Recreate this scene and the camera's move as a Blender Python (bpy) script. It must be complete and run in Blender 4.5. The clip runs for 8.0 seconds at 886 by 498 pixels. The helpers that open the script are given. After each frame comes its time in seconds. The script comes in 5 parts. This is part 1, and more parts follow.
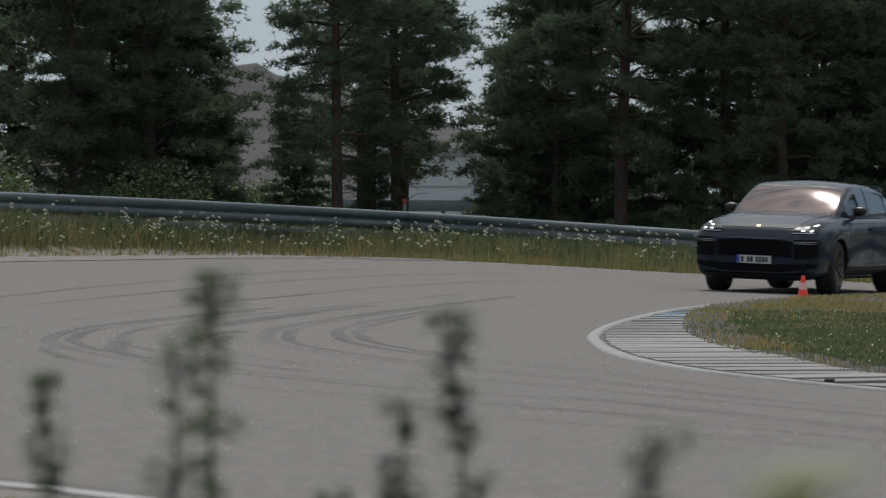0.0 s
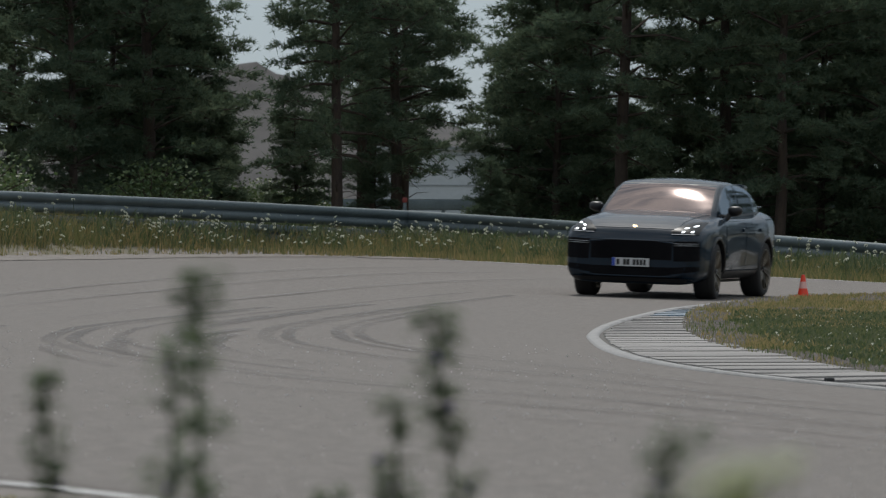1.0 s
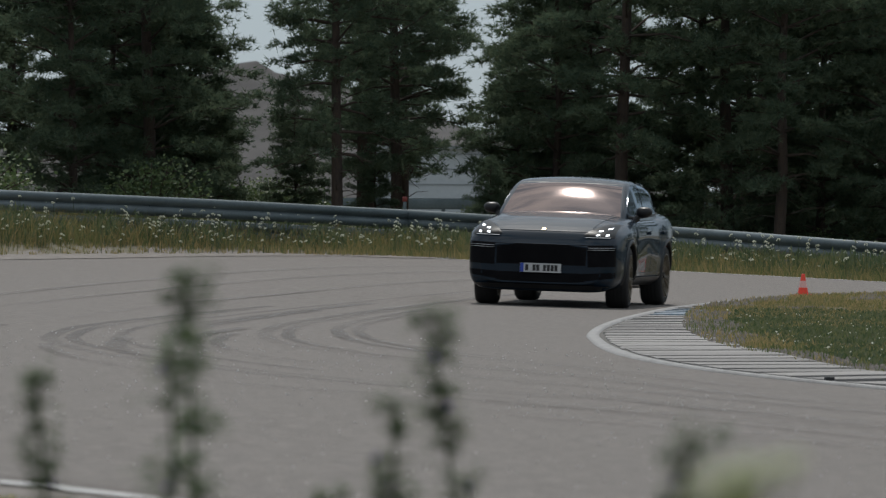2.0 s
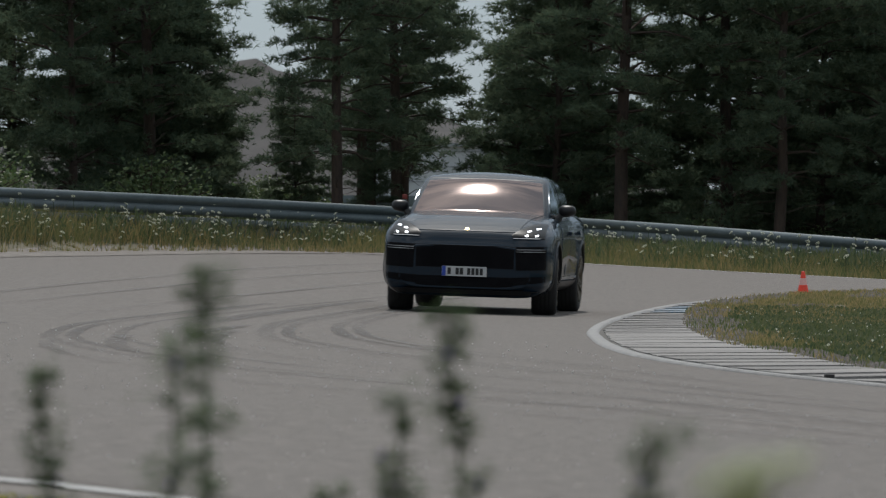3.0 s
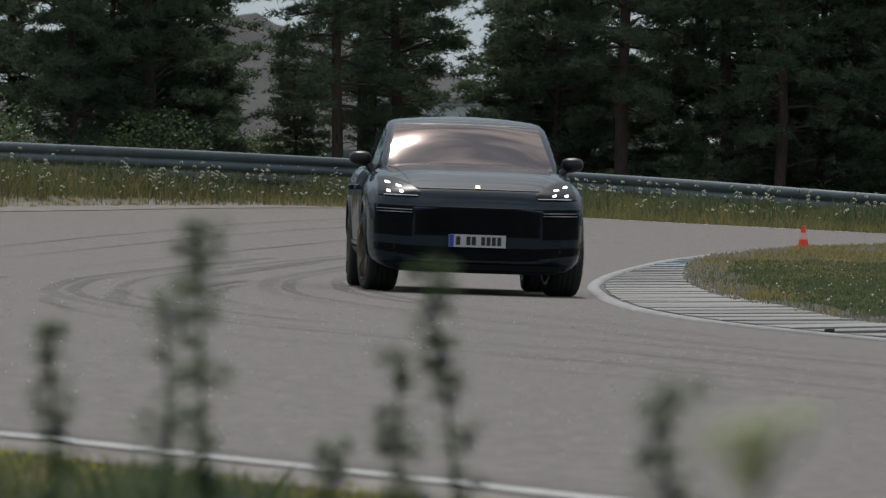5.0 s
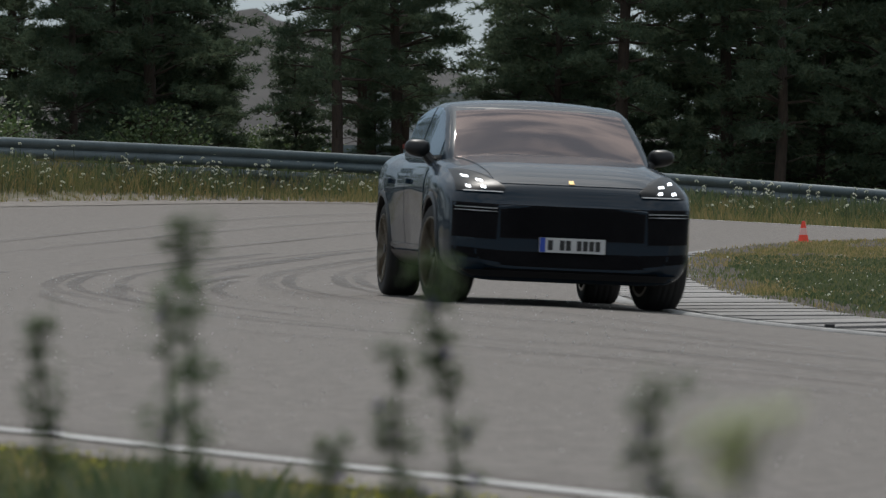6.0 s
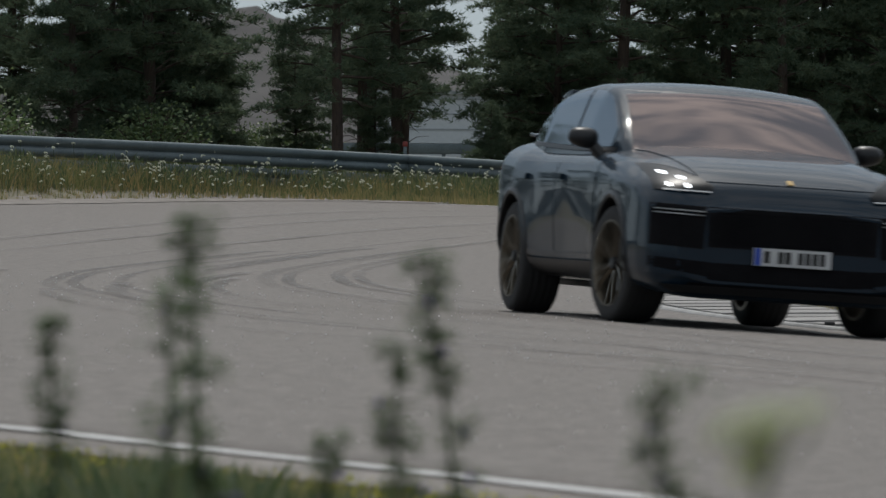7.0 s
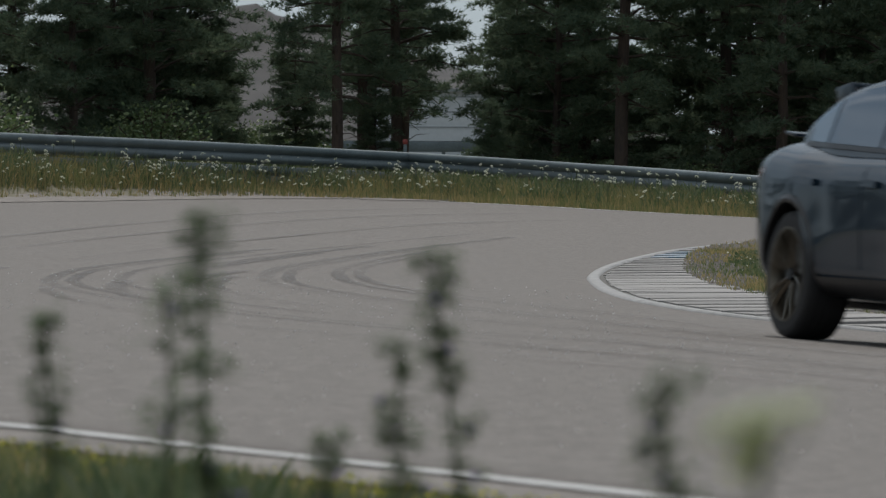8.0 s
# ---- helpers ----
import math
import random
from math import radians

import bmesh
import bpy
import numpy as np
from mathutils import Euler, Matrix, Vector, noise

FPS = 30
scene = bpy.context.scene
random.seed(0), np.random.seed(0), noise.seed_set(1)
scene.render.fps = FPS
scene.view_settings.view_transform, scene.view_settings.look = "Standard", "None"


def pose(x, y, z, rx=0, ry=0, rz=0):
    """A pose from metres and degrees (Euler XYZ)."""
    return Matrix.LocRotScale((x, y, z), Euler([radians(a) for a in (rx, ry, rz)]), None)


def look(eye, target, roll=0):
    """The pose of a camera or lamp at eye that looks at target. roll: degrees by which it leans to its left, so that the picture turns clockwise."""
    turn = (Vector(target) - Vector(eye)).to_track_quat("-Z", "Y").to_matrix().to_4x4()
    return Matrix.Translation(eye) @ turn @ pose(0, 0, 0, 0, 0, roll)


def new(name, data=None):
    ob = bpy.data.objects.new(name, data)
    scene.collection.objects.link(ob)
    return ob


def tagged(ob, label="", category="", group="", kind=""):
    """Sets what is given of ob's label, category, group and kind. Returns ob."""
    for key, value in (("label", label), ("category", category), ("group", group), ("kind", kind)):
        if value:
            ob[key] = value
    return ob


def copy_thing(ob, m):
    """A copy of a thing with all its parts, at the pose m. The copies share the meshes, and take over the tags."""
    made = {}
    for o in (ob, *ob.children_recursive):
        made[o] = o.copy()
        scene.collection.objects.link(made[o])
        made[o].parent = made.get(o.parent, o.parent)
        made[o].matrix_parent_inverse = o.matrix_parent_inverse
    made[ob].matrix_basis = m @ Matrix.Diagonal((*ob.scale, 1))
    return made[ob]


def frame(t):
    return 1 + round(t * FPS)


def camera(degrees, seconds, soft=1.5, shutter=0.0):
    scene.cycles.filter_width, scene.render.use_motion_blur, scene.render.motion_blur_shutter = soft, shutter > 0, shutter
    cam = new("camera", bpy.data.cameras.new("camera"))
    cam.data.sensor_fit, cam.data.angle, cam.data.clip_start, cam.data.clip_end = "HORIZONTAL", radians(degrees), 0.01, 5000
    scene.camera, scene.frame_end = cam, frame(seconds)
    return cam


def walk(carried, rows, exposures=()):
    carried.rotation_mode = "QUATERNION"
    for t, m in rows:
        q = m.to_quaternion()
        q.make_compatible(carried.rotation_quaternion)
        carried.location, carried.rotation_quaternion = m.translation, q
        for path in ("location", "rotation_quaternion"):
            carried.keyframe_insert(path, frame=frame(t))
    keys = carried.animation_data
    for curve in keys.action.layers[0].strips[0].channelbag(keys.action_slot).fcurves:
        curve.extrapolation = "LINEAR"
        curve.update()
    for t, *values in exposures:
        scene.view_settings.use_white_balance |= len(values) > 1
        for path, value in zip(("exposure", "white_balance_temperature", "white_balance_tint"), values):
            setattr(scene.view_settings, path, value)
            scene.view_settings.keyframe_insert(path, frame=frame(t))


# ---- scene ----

# ---------------------------------------------------------------- camera
from mathutils.bvhtree import BVHTree

FOCAL = 13259.5          # focal length in picture widths of 1568
EYE_Z = 1.1217
cam = camera(math.degrees(2 * math.atan(784 / FOCAL)), 8.0, soft=1.15, shutter=0.5)
cam.data.dof.use_dof = True
cam.data.dof.focus_distance = 86.0
cam.data.dof.aperture_fstop = 12.5
TILT = [(0, 0), (0.5, -1.7), (1, -1.9), (1.5, -3), (2.3, -4), (2.8, -6), (3, -8), (3.5, -30), (4, -57), (4.5, -78), (5.1, -90),
        (5.8, -96), (6, -97), (6.5, -98.5), (7, -101), (7.5, -102.5), (8, -105)]
walk(cam, [(t, pose(0, 0, EYE_Z, 90 - 0.25208 + math.degrees(d / FOCAL), 0, 0) @ pose(0, 0, 0, 0, 0, 0.328)) for t, d in TILT],
     exposures=[(0, -0.08), (8, -0.08)])

# ---------------------------------------------------------------- world and sun
SUN_UP, SUN_TURN = 57, -3      # the sun stands high beyond the track, a little to the left
world = bpy.data.worlds.new("sky")
scene.world = world
world.use_nodes = True
wn, wl = world.node_tree.nodes, world.node_tree.links
sky = wn.new("ShaderNodeTexSky")
sky.sky_type, sky.sun_disc = "NISHITA", False
sky.sun_elevation, sky.sun_rotation = radians(SUN_UP), radians(SUN_TURN)
sky.air_density, sky.dust_density, sky.ozone_density = 1.0, 0.4, 1.5
co = wn.new("ShaderNodeTexCoord")
mp = wn.new("ShaderNodeMapping")
mp.inputs["Scale"].default_value = (1.0, 1.0, 2.2)
cl = wn.new("ShaderNodeTexNoise")
cl.inputs["Scale"].default_value, cl.inputs["Detail"].default_value, cl.inputs["Roughness"].default_value = 11.0, 9, 0.62
rp = wn.new("ShaderNodeValToRGB")
rp.color_ramp.elements[0].position, rp.color_ramp.elements[1].position = 0.42, 0.6
cm = wn.new("ShaderNodeMix")
cm.data_type = "RGBA"
cm.inputs["B"].default_value = (11.0, 11.3, 11.6, 1)
wl.new(co.outputs["Generated"], mp.inputs["Vector"])
wl.new(mp.outputs["Vector"], cl.inputs["Vector"])
wl.new(cl.outputs["Fac"], rp.inputs["Fac"])
sep, rise, clouds = wn.new("ShaderNodeSeparateXYZ"), wn.new("ShaderNodeMapRange"), wn.new("ShaderNodeMath")
rise.inputs["From Min"].default_value, rise.inputs["From Max"].default_value = 0.12, 0.5      # haze swallows the clouds low down
clouds.operation = "MULTIPLY"
wl.new(co.outputs["Generated"], sep.inputs[0])
wl.new(sep.outputs["Z"], rise.inputs["Value"])
wl.new(rp.outputs["Color"], clouds.inputs[0])
wl.new(rise.outputs["Result"], clouds.inputs[1])
wl.new(clouds.outputs[0], cm.inputs["Factor"])
veil = wn.new("ShaderNodeMix")
veil.data_type = "RGBA"
veil.inputs["Factor"].default_value, veil.inputs["B"].default_value = 0.82, (4.3, 5.35, 6.3, 1)
wl.new(sky.outputs["Color"], veil.inputs["A"])
wl.new(veil.outputs["Result"], cm.inputs["A"])
wl.new(cm.outputs["Result"], wn["Background"].inputs["Color"])
wn["Background"].inputs["Strength"].default_value = 0.085
sun = new("sun", bpy.data.lights.new("sun", "SUN"))
sun.data.energy, sun.data.angle, sun.data.color = 2.3, radians(0.53), (1.0, 0.965, 0.91)
su, st = radians(SUN_UP), radians(SUN_TURN)
sun_way = Vector((math.sin(st) * math.cos(su), math.cos(st) * math.cos(su), math.sin(su)))
sun.matrix_world = look(sun_way * 300, (0, 0, 0))


# ---------------------------------------------------------------- materials
def mat(name, a, b=None, rough=0.7, scale=8.0, fine=60.0, bump=0.0, metal=0.0, coat=0.0, thin=0.0, spec=0.5, obj=0.0, hard=0.14, stretch=(1, 1, 1), glow=0.0):
    """A surface of two colours a, b mixed by coarse and fine noise; thin: how much light comes through a leaf; obj: variation from piece to piece."""
    m = bpy.data.materials.new(name)
    m.use_nodes = True
    n, l = m.node_tree.nodes, m.node_tree.links
    p = n["Principled BSDF"]
    b = b or tuple(c * 0.8 for c in a)
    tc = n.new("ShaderNodeTexCoord")
    mpg = n.new("ShaderNodeMapping")
    mpg.inputs["Scale"].default_value = stretch
    l.new(tc.outputs["Object"], mpg.inputs["Vector"])
    n1, n2 = n.new("ShaderNodeTexNoise"), n.new("ShaderNodeTexNoise")
    n1.inputs["Scale"].default_value, n1.inputs["Detail"].default_value = scale, 5
    n2.inputs["Scale"].default_value, n2.inputs["Detail"].default_value = fine, 3
    l.new(mpg.outputs["Vector"], n1.inputs["Vector"])
    l.new(mpg.outputs["Vector"], n2.inputs["Vector"])
    add = n.new("ShaderNodeMath")
    add.operation = "MULTIPLY_ADD"
    add.inputs[1].default_value = 0.5
    half = n.new("ShaderNodeMath")
    half.operation = "MULTIPLY"
    half.inputs[1].default_value = 0.5
    l.new(n2.outputs["Fac"], half.inputs[0])
    l.new(n1.outputs["Fac"], add.inputs[0])
    l.new(half.outputs[0], add.inputs[2])
    ramp = n.new("ShaderNodeValToRGB")
    e = ramp.color_ramp.elements
    e[0].position, e[1].position = 0.5 - hard, 0.5 + hard
    e[0].color, e[1].color = (*a, 1), (*b, 1)
    last = add.outputs[0]
    if obj:
        oi = n.new("ShaderNodeObjectInfo") if obj > 0 else n.new("ShaderNodeNewGeometry")
        ma = n.new("ShaderNodeMath")
        ma.operation = "MULTIPLY_ADD"
        ma.inputs[1].default_value = abs(obj)
        sh = n.new("ShaderNodeMath")
        sh.operation = "SUBTRACT"
        sh.inputs[1].default_value = abs(obj) / 2
        l.new(oi.outputs["Random" if obj > 0 else "Random Per Island"], ma.inputs[0])
        l.new(last, sh.inputs[0])
        l.new(sh.outputs[0], ma.inputs[2])
        last = ma.outputs[0]
    l.new(last, ramp.inputs["Fac"])
    l.new(ramp.outputs["Color"], p.inputs["Base Color"])
    p.inputs["Roughness"].default_value, p.inputs["Metallic"].default_value = rough, metal
    p.inputs["Coat Weight"].default_value, p.inputs["Specular IOR Level"].default_value = coat, spec
    p.inputs["Coat Roughness"].default_value = 0.04
    if bump:
        bp = n.new("ShaderNodeBump")
        bp.inputs["Strength"].default_value, bp.inputs["Distance"].default_value = bump, 0.01
        l.new(n2.outputs["Fac"], bp.inputs["Height"])
        l.new(bp.outputs["Normal"], p.inputs["Normal"])
    if thin:
        tr = n.new("ShaderNodeBsdfTranslucent")
        mx = n.new("ShaderNodeMixShader")
        mx.inputs[0].default_value = thin
        l.new(ramp.outputs["Color"], tr.inputs["Color"])
        l.new(p.outputs[0], mx.inputs[1])
        l.new(tr.outputs[0], mx.inputs[2])
        l.new(mx.outputs[0], n["Material Output"].inputs["Surface"])
    if glow:
        p.inputs["Emission Color"].default_value, p.inputs["Emission Strength"].default_value = (0.9, 0.95, 1, 1), glow
    return m


def glass(name, tint, gloss, ior):
    """A tinted pane: dark see-through with a mirror coat that Fresnel drives."""
    m = bpy.data.materials.new(name)
    m.use_nodes = True
    n, l = m.node_tree.nodes, m.node_tree.links
    n.remove(n["Principled BSDF"])
    fr, tr, gl, mx = (n.new(k) for k in ("ShaderNodeFresnel", "ShaderNodeBsdfTransparent", "ShaderNodeBsdfGlossy", "ShaderNodeMixShader"))
    fr.inputs["IOR"].default_value = ior
    tr.inputs["Color"].default_value, gl.inputs["Color"].default_value = (*tint, 1), (*gloss, 1)
    gl.inputs["Roughness"].default_value = 0.05
    l.new(fr.outputs[0], mx.inputs[0])
    l.new(tr.outputs[0], mx.inputs[1])
    l.new(gl.outputs[0], mx.inputs[2])
    l.new(mx.outputs[0], n["Material Output"].inputs["Surface"])
    return m


ASPHALT = mat("asphalt", (0.105, 0.093, 0.085), (0.196, 0.177, 0.161), 0.8, 14, 95, 0.8, spec=0.25, hard=0.09)
RUBBER_MARK = mat("rubber_mark", (0.06, 0.056, 0.055), (0.10, 0.094, 0.09), 0.75, 0.5, 18, 0.3)
for nd in (RUBBER_MARK.node_tree.nodes,):                       # a thin, patchy film of rubber
    film, ramp = nd.new("ShaderNodeTexNoise"), nd.new("ShaderNodeMapRange")
    film.inputs["Scale"].default_value, film.inputs["Detail"].default_value = 1.4, 6
    ramp.inputs["From Min"].default_value, ramp.inputs["From Max"].default_value = 0.38, 0.7
    ramp.inputs["To Min"].default_value, ramp.inputs["To Max"].default_value = 0.0, 0.44
    RUBBER_MARK.node_tree.links.new(film.outputs["Fac"], ramp.inputs["Value"])
    RUBBER_MARK.node_tree.links.new(ramp.outputs["Result"], nd["Principled BSDF"].inputs["Alpha"])
LINE = mat("white_line_paint", (0.5, 0.5, 0.49), (0.33, 0.32, 0.31), 0.7, 3, 40, 0.2)
SOIL = mat("dry_soil", (0.10, 0.09, 0.06), (0.17, 0.15, 0.10), 0.95, 0.5, 14, 0.6)
GRAVEL = mat("gravel", (0.24, 0.215, 0.195), (0.12, 0.105, 0.092), 0.95, 2.5, 22, 1.0)
TURF = mat("turf_soil", (0.085, 0.078, 0.04), (0.18, 0.145, 0.095), 0.95, 1.2, 18, 0.8)
GRASS_DRY = mat("dry_grass", (0.34, 0.26, 0.12), (0.15, 0.16, 0.06), 0.8, 0.5, 4, thin=0.4, obj=-0.5)
GRASS = mat("green_grass", (0.08, 0.115, 0.045), (0.19, 0.19, 0.08), 0.75, 0.5, 5, thin=0.4, obj=-0.5)
CLOVER = mat("clover", (0.06, 0.095, 0.04), (0.13, 0.15, 0.075), 0.6, 2, 10, thin=0.35, obj=-0.6)
UMBEL = mat("umbel_white", (0.8, 0.8, 0.72), (0.6, 0.62, 0.48), 0.8, 10, 60, thin=0.45)
BRACT = mat("umbel_bract", (0.6, 0.66, 0.2), (0.45, 0.54, 0.15), 0.7, 10, 60, thin=0.4)
UMBEL_YELLOW = mat("umbel_cream", (0.8, 0.8, 0.66), (0.6, 0.64, 0.42), 0.8, 10, 60, thin=0.35)
STALK = mat("stalk", (0.05, 0.075, 0.03), (0.08, 0.10, 0.045), 0.7, 8, 60, thin=0.2)
BUGLOSS = mat("bugloss_leaf", (0.06, 0.105, 0.047), (0.11, 0.155, 0.068), 0.75, 8, 60, thin=0.4, obj=-0.4)
VIOLET = mat("violet_petal", (0.16, 0.14, 0.36), (0.24, 0.18, 0.4), 0.7, 10, 60, thin=0.4)
NEEDLE = mat("pine_needles", (0.085, 0.13, 0.088), (0.13, 0.165, 0.102), 0.8, 0.7, 6, thin=0.5, spec=0.12, obj=-0.5)
LEAF = mat("broad_leaf", (0.07, 0.115, 0.045), (0.12, 0.16, 0.065), 0.5, 2, 10, thin=0.4, obj=-0.6)
BARK = mat("pine_bark", (0.034, 0.026, 0.022), (0.072, 0.05, 0.037), 0.95, 3, 22, 1.0, stretch=(1, 1, 0.3))
ZINC = mat("galvanised_steel", (0.115, 0.145, 0.155), (0.07, 0.092, 0.10), 0.5, 1.5, 30, 0.05, metal=0.3)
CONCRETE = mat("kerb_concrete", (0.26, 0.247, 0.235), (0.175, 0.165, 0.157), 0.85, 2, 35, 0.4, obj=0.35)
CONCRETE_WHITE = mat("whitewashed_concrete", (0.31, 0.305, 0.30), (0.2, 0.195, 0.19), 0.8, 2, 30, 0.3)
BLUE_PAINT = mat("worn_blue_paint", (0.06, 0.13, 0.2), (0.3, 0.31, 0.31), 0.75, 4, 40, 0.3)
JOINT = mat("dirty_joint", (0.085, 0.08, 0.072), (0.135, 0.126, 0.115), 0.95, 3, 30, 0.5)
STONECROP = mat("stonecrop_yellow", (0.55, 0.5, 0.05), (0.3, 0.32, 0.06), 0.7, 8, 60, thin=0.4, obj=-0.5)
# near-white colour imitates the glints of grit in the asphalt
CHIP = mat("glint_chip", (0.6, 0.59, 0.57), (0.45, 0.43, 0.4), 0.35, 20, 90)
CONE_RED = mat("cone_orange", (0.85, 0.06, 0.025), (0.7, 0.05, 0.02), 0.45, 4, 40)
CONE_WHITE = mat("cone_white", (0.75, 0.42, 0.38), (0.62, 0.36, 0.33), 0.4, 4, 40)
BLACK = mat("black_rubber_base", (0.02, 0.02, 0.02), (0.035, 0.035, 0.035), 0.8, 6, 40)
SPOIL = mat("quarry_spoil", (0.044, 0.042, 0.042), (0.075, 0.07, 0.068), 0.95, 0.02, 0.15, 0.3)
CLADDING = mat("pale_cladding", (0.42, 0.45, 0.47), (0.36, 0.39, 0.41), 0.5, 0.3, 6)
SEAM = mat("grey_seam", (0.25, 0.27, 0.28), (0.2, 0.22, 0.23), 0.6, 2, 10)
RED = mat("red_enamel", (0.2, 0.03, 0.022), (0.15, 0.025, 0.02), 0.5, 3, 20)

PAINT = mat("slate_blue_paint", (0.0035, 0.0125, 0.0235), (0.0045, 0.015, 0.027), 0.5, 2, 300, metal=0.0, coat=0.62, spec=0.08)
TRIM = mat("black_trim", (0.008, 0.008, 0.009), (0.014, 0.014, 0.015), 0.4, 6, 80, spec=0.35)
# matt near-black, so that the flush panels show the shade of deep openings
GRILLE = mat("grille_black", (0.004, 0.004, 0.005), (0.008, 0.008, 0.009), 0.9, 6, 80, spec=0.1)
TYRE = mat("tyre_rubber", (0.014, 0.014, 0.015), (0.026, 0.025, 0.024), 0.85, 5, 60, 0.2)
RIM = mat("bronze_rim", (0.135, 0.115, 0.088), (0.105, 0.09, 0.07), 0.35, 6, 60, metal=0.85)
STEEL = mat("brake_steel", (0.3, 0.3, 0.3), (0.2, 0.2, 0.2), 0.4, 6, 60, metal=0.9)
CHROME = mat("satin_chrome", (0.5, 0.5, 0.5), (0.45, 0.45, 0.45), 0.25, 6, 60, metal=1.0)
GOLD = mat("gold_badge", (0.4, 0.29, 0.12), (0.3, 0.2, 0.08), 0.3, 20, 90, metal=0.8)
PLATE = mat("plate_white", (0.48, 0.48, 0.48), (0.43, 0.43, 0.43), 0.4, 5, 60)
PLATE_BLUE = mat("plate_blue", (0.02, 0.06, 0.35), (0.02, 0.05, 0.3), 0.4, 5, 60)
INK = mat("plate_ink", (0.015, 0.015, 0.015), None, 0.6)
LED = mat("led_white", (0.8, 0.85, 0.9), (0.8, 0.85, 0.9), 0.3, glow=3.2)
LENS_DARK = mat("headlamp_housing", (0.008, 0.009, 0.01), (0.016, 0.018, 0.02), 0.35, 6, 60, spec=0.12)
CABIN = mat("cabin_black", (0.012, 0.011, 0.011), (0.02, 0.018, 0.018), 0.8, 6, 60)
TAIL_RED = mat("tail_lamp_red", (0.25, 0.01, 0.01), (0.2, 0.01, 0.01), 0.15, 6, 60, coat=1.0)
WINDSCREEN = glass("windscreen_glass", (0.12, 0.1, 0.1), (1.0, 0.82, 0.77), 2.9)
SIDE_GLASS = glass("side_glass", (0.05, 0.055, 0.06), (0.85, 0.92, 1.0), 2.3)


# ---------------------------------------------------------------- mesh helpers
def link_mesh(name, bm, material, parent=None, label="", smooth=None):
    me = bpy.data.meshes.new(name)
    bm.normal_update()
    bm.to_mesh(me)
    bm.free()
    mats = material if isinstance(material, (list, tuple)) else [material]
    for m in mats:
        me.materials.append(m)
    if smooth is not None:
        for p in me.polygons:
            p.use_smooth = True
        me.set_sharp_from_angle(angle=radians(smooth))
    ob = new(name, me)
    ob.parent = parent
    if label:
        ob["label"] = label
    return ob


def part(name, bm, material, parent, label="", smooth=40):
    return link_mesh(name, bm, material, parent, label, smooth)


def raw(name, verts, faces, material, parent=None, label="", smooth=False):
    me = bpy.data.meshes.new(name)
    me.from_pydata([tuple(v) for v in verts], [], faces)
    for m in (material if isinstance(material, (list, tuple)) else [material]):
        me.materials.append(m)
    if smooth:
        me.polygons.foreach_set("use_smooth", [True] * len(me.polygons))
    ob = new(name, me)
    ob.parent = parent
    if label:
        ob["label"] = label
    return ob


def empty(name, m=None):
    ob = new(name)
    ob.empty_display_size = 0.2
    if m is not None:
        ob.matrix_basis = m
    return ob


def box(bm, sx, sy, sz, m=Matrix(), bevel=0.0):
    made = bmesh.ops.create_cube(bm, size=1, matrix=m @ Matrix.Diagonal((sx, sy, sz, 1)))
    if bevel:
        es = list({e for v in made["verts"] for e in v.link_edges})
        bmesh.ops.bevel(bm, geom=es, offset=bevel, segments=2, affect="EDGES", profile=0.6)


def lathe(bm, profile, n=32, m=Matrix(), close=False):
    """Turns (radius, along y) points round the y axis."""
    rings = []
    for k in range(n):
        a = 2 * math.pi * k / n
        rings.append([bm.verts.new(m @ Vector((r * math.cos(a), y, r * math.sin(a)))) for r, y in profile])
    c = len(profile)
    for k in range(n):
        p, q = rings[k], rings[(k + 1) % n]
        for i in range(c if close else c - 1):
            j = (i + 1) % c
            bm.faces.new((p[i], p[j], q[j], q[i]))


def tube(bm, pts, radii, n=6):
    pts = [Vector(p) for p in pts]
    rings = []
    for i, p in enumerate(pts):
        d = (pts[min(i + 1, len(pts) - 1)] - pts[max(i - 1, 0)]).normalized()
        u = d.cross(Vector((0.31, 0.9, 0.3))).normalized()
        w = d.cross(u)
        rings.append([bm.verts.new(p + (u * math.cos(2 * math.pi * k / n) + w * math.sin(2 * math.pi * k / n)) * radii[i]) for k in range(n)])
    for a, b in zip(rings, rings[1:]):
        for k in range(n):
            bm.faces.new((a[k], a[(k + 1) % n], b[(k + 1) % n], b[k]))
    bm.faces.new(rings[0][::-1])
    bm.faces.new(rings[-1])


def curve(points, count):
    """A smooth line through the points (Catmull-Rom), evenly sampled."""
    p = [np.array(q, float) for q in points]
    p = [2 * p[0] - p[1]] + p + [2 * p[-1] - p[-2]]
    out = []
    for i in range(1, len(p) - 2):
        for s in np.linspace(0, 1, 24, endpoint=False):
            a, b, c, d = p[i - 1:i + 3]
            out.append(0.5 * (2 * b + (c - a) * s + (2 * a - 5 * b + 4 * c - d) * s ** 2 + (3 * b - a - 3 * c + d) * s ** 3))
    out.append(p[-2])
    out = np.array(out)
    run = np.concatenate([[0], np.cumsum(np.linalg.norm(np.diff(out, axis=0), axis=1))])
    at = np.linspace(0, run[-1], count)
    return np.stack([np.interp(at, run, out[:, k]) for k in range(out.shape[1])], 1)


def smooth_interp(x, xs, ys, width):
    """Linear interpolation rounded over a width."""
    k = np.linspace(-1, 1, 9)
    w = 1 - np.abs(k) * 0.9
    return sum(np.interp(x + d * width, xs, ys) * v for d, v in zip(k, w)) / w.sum()


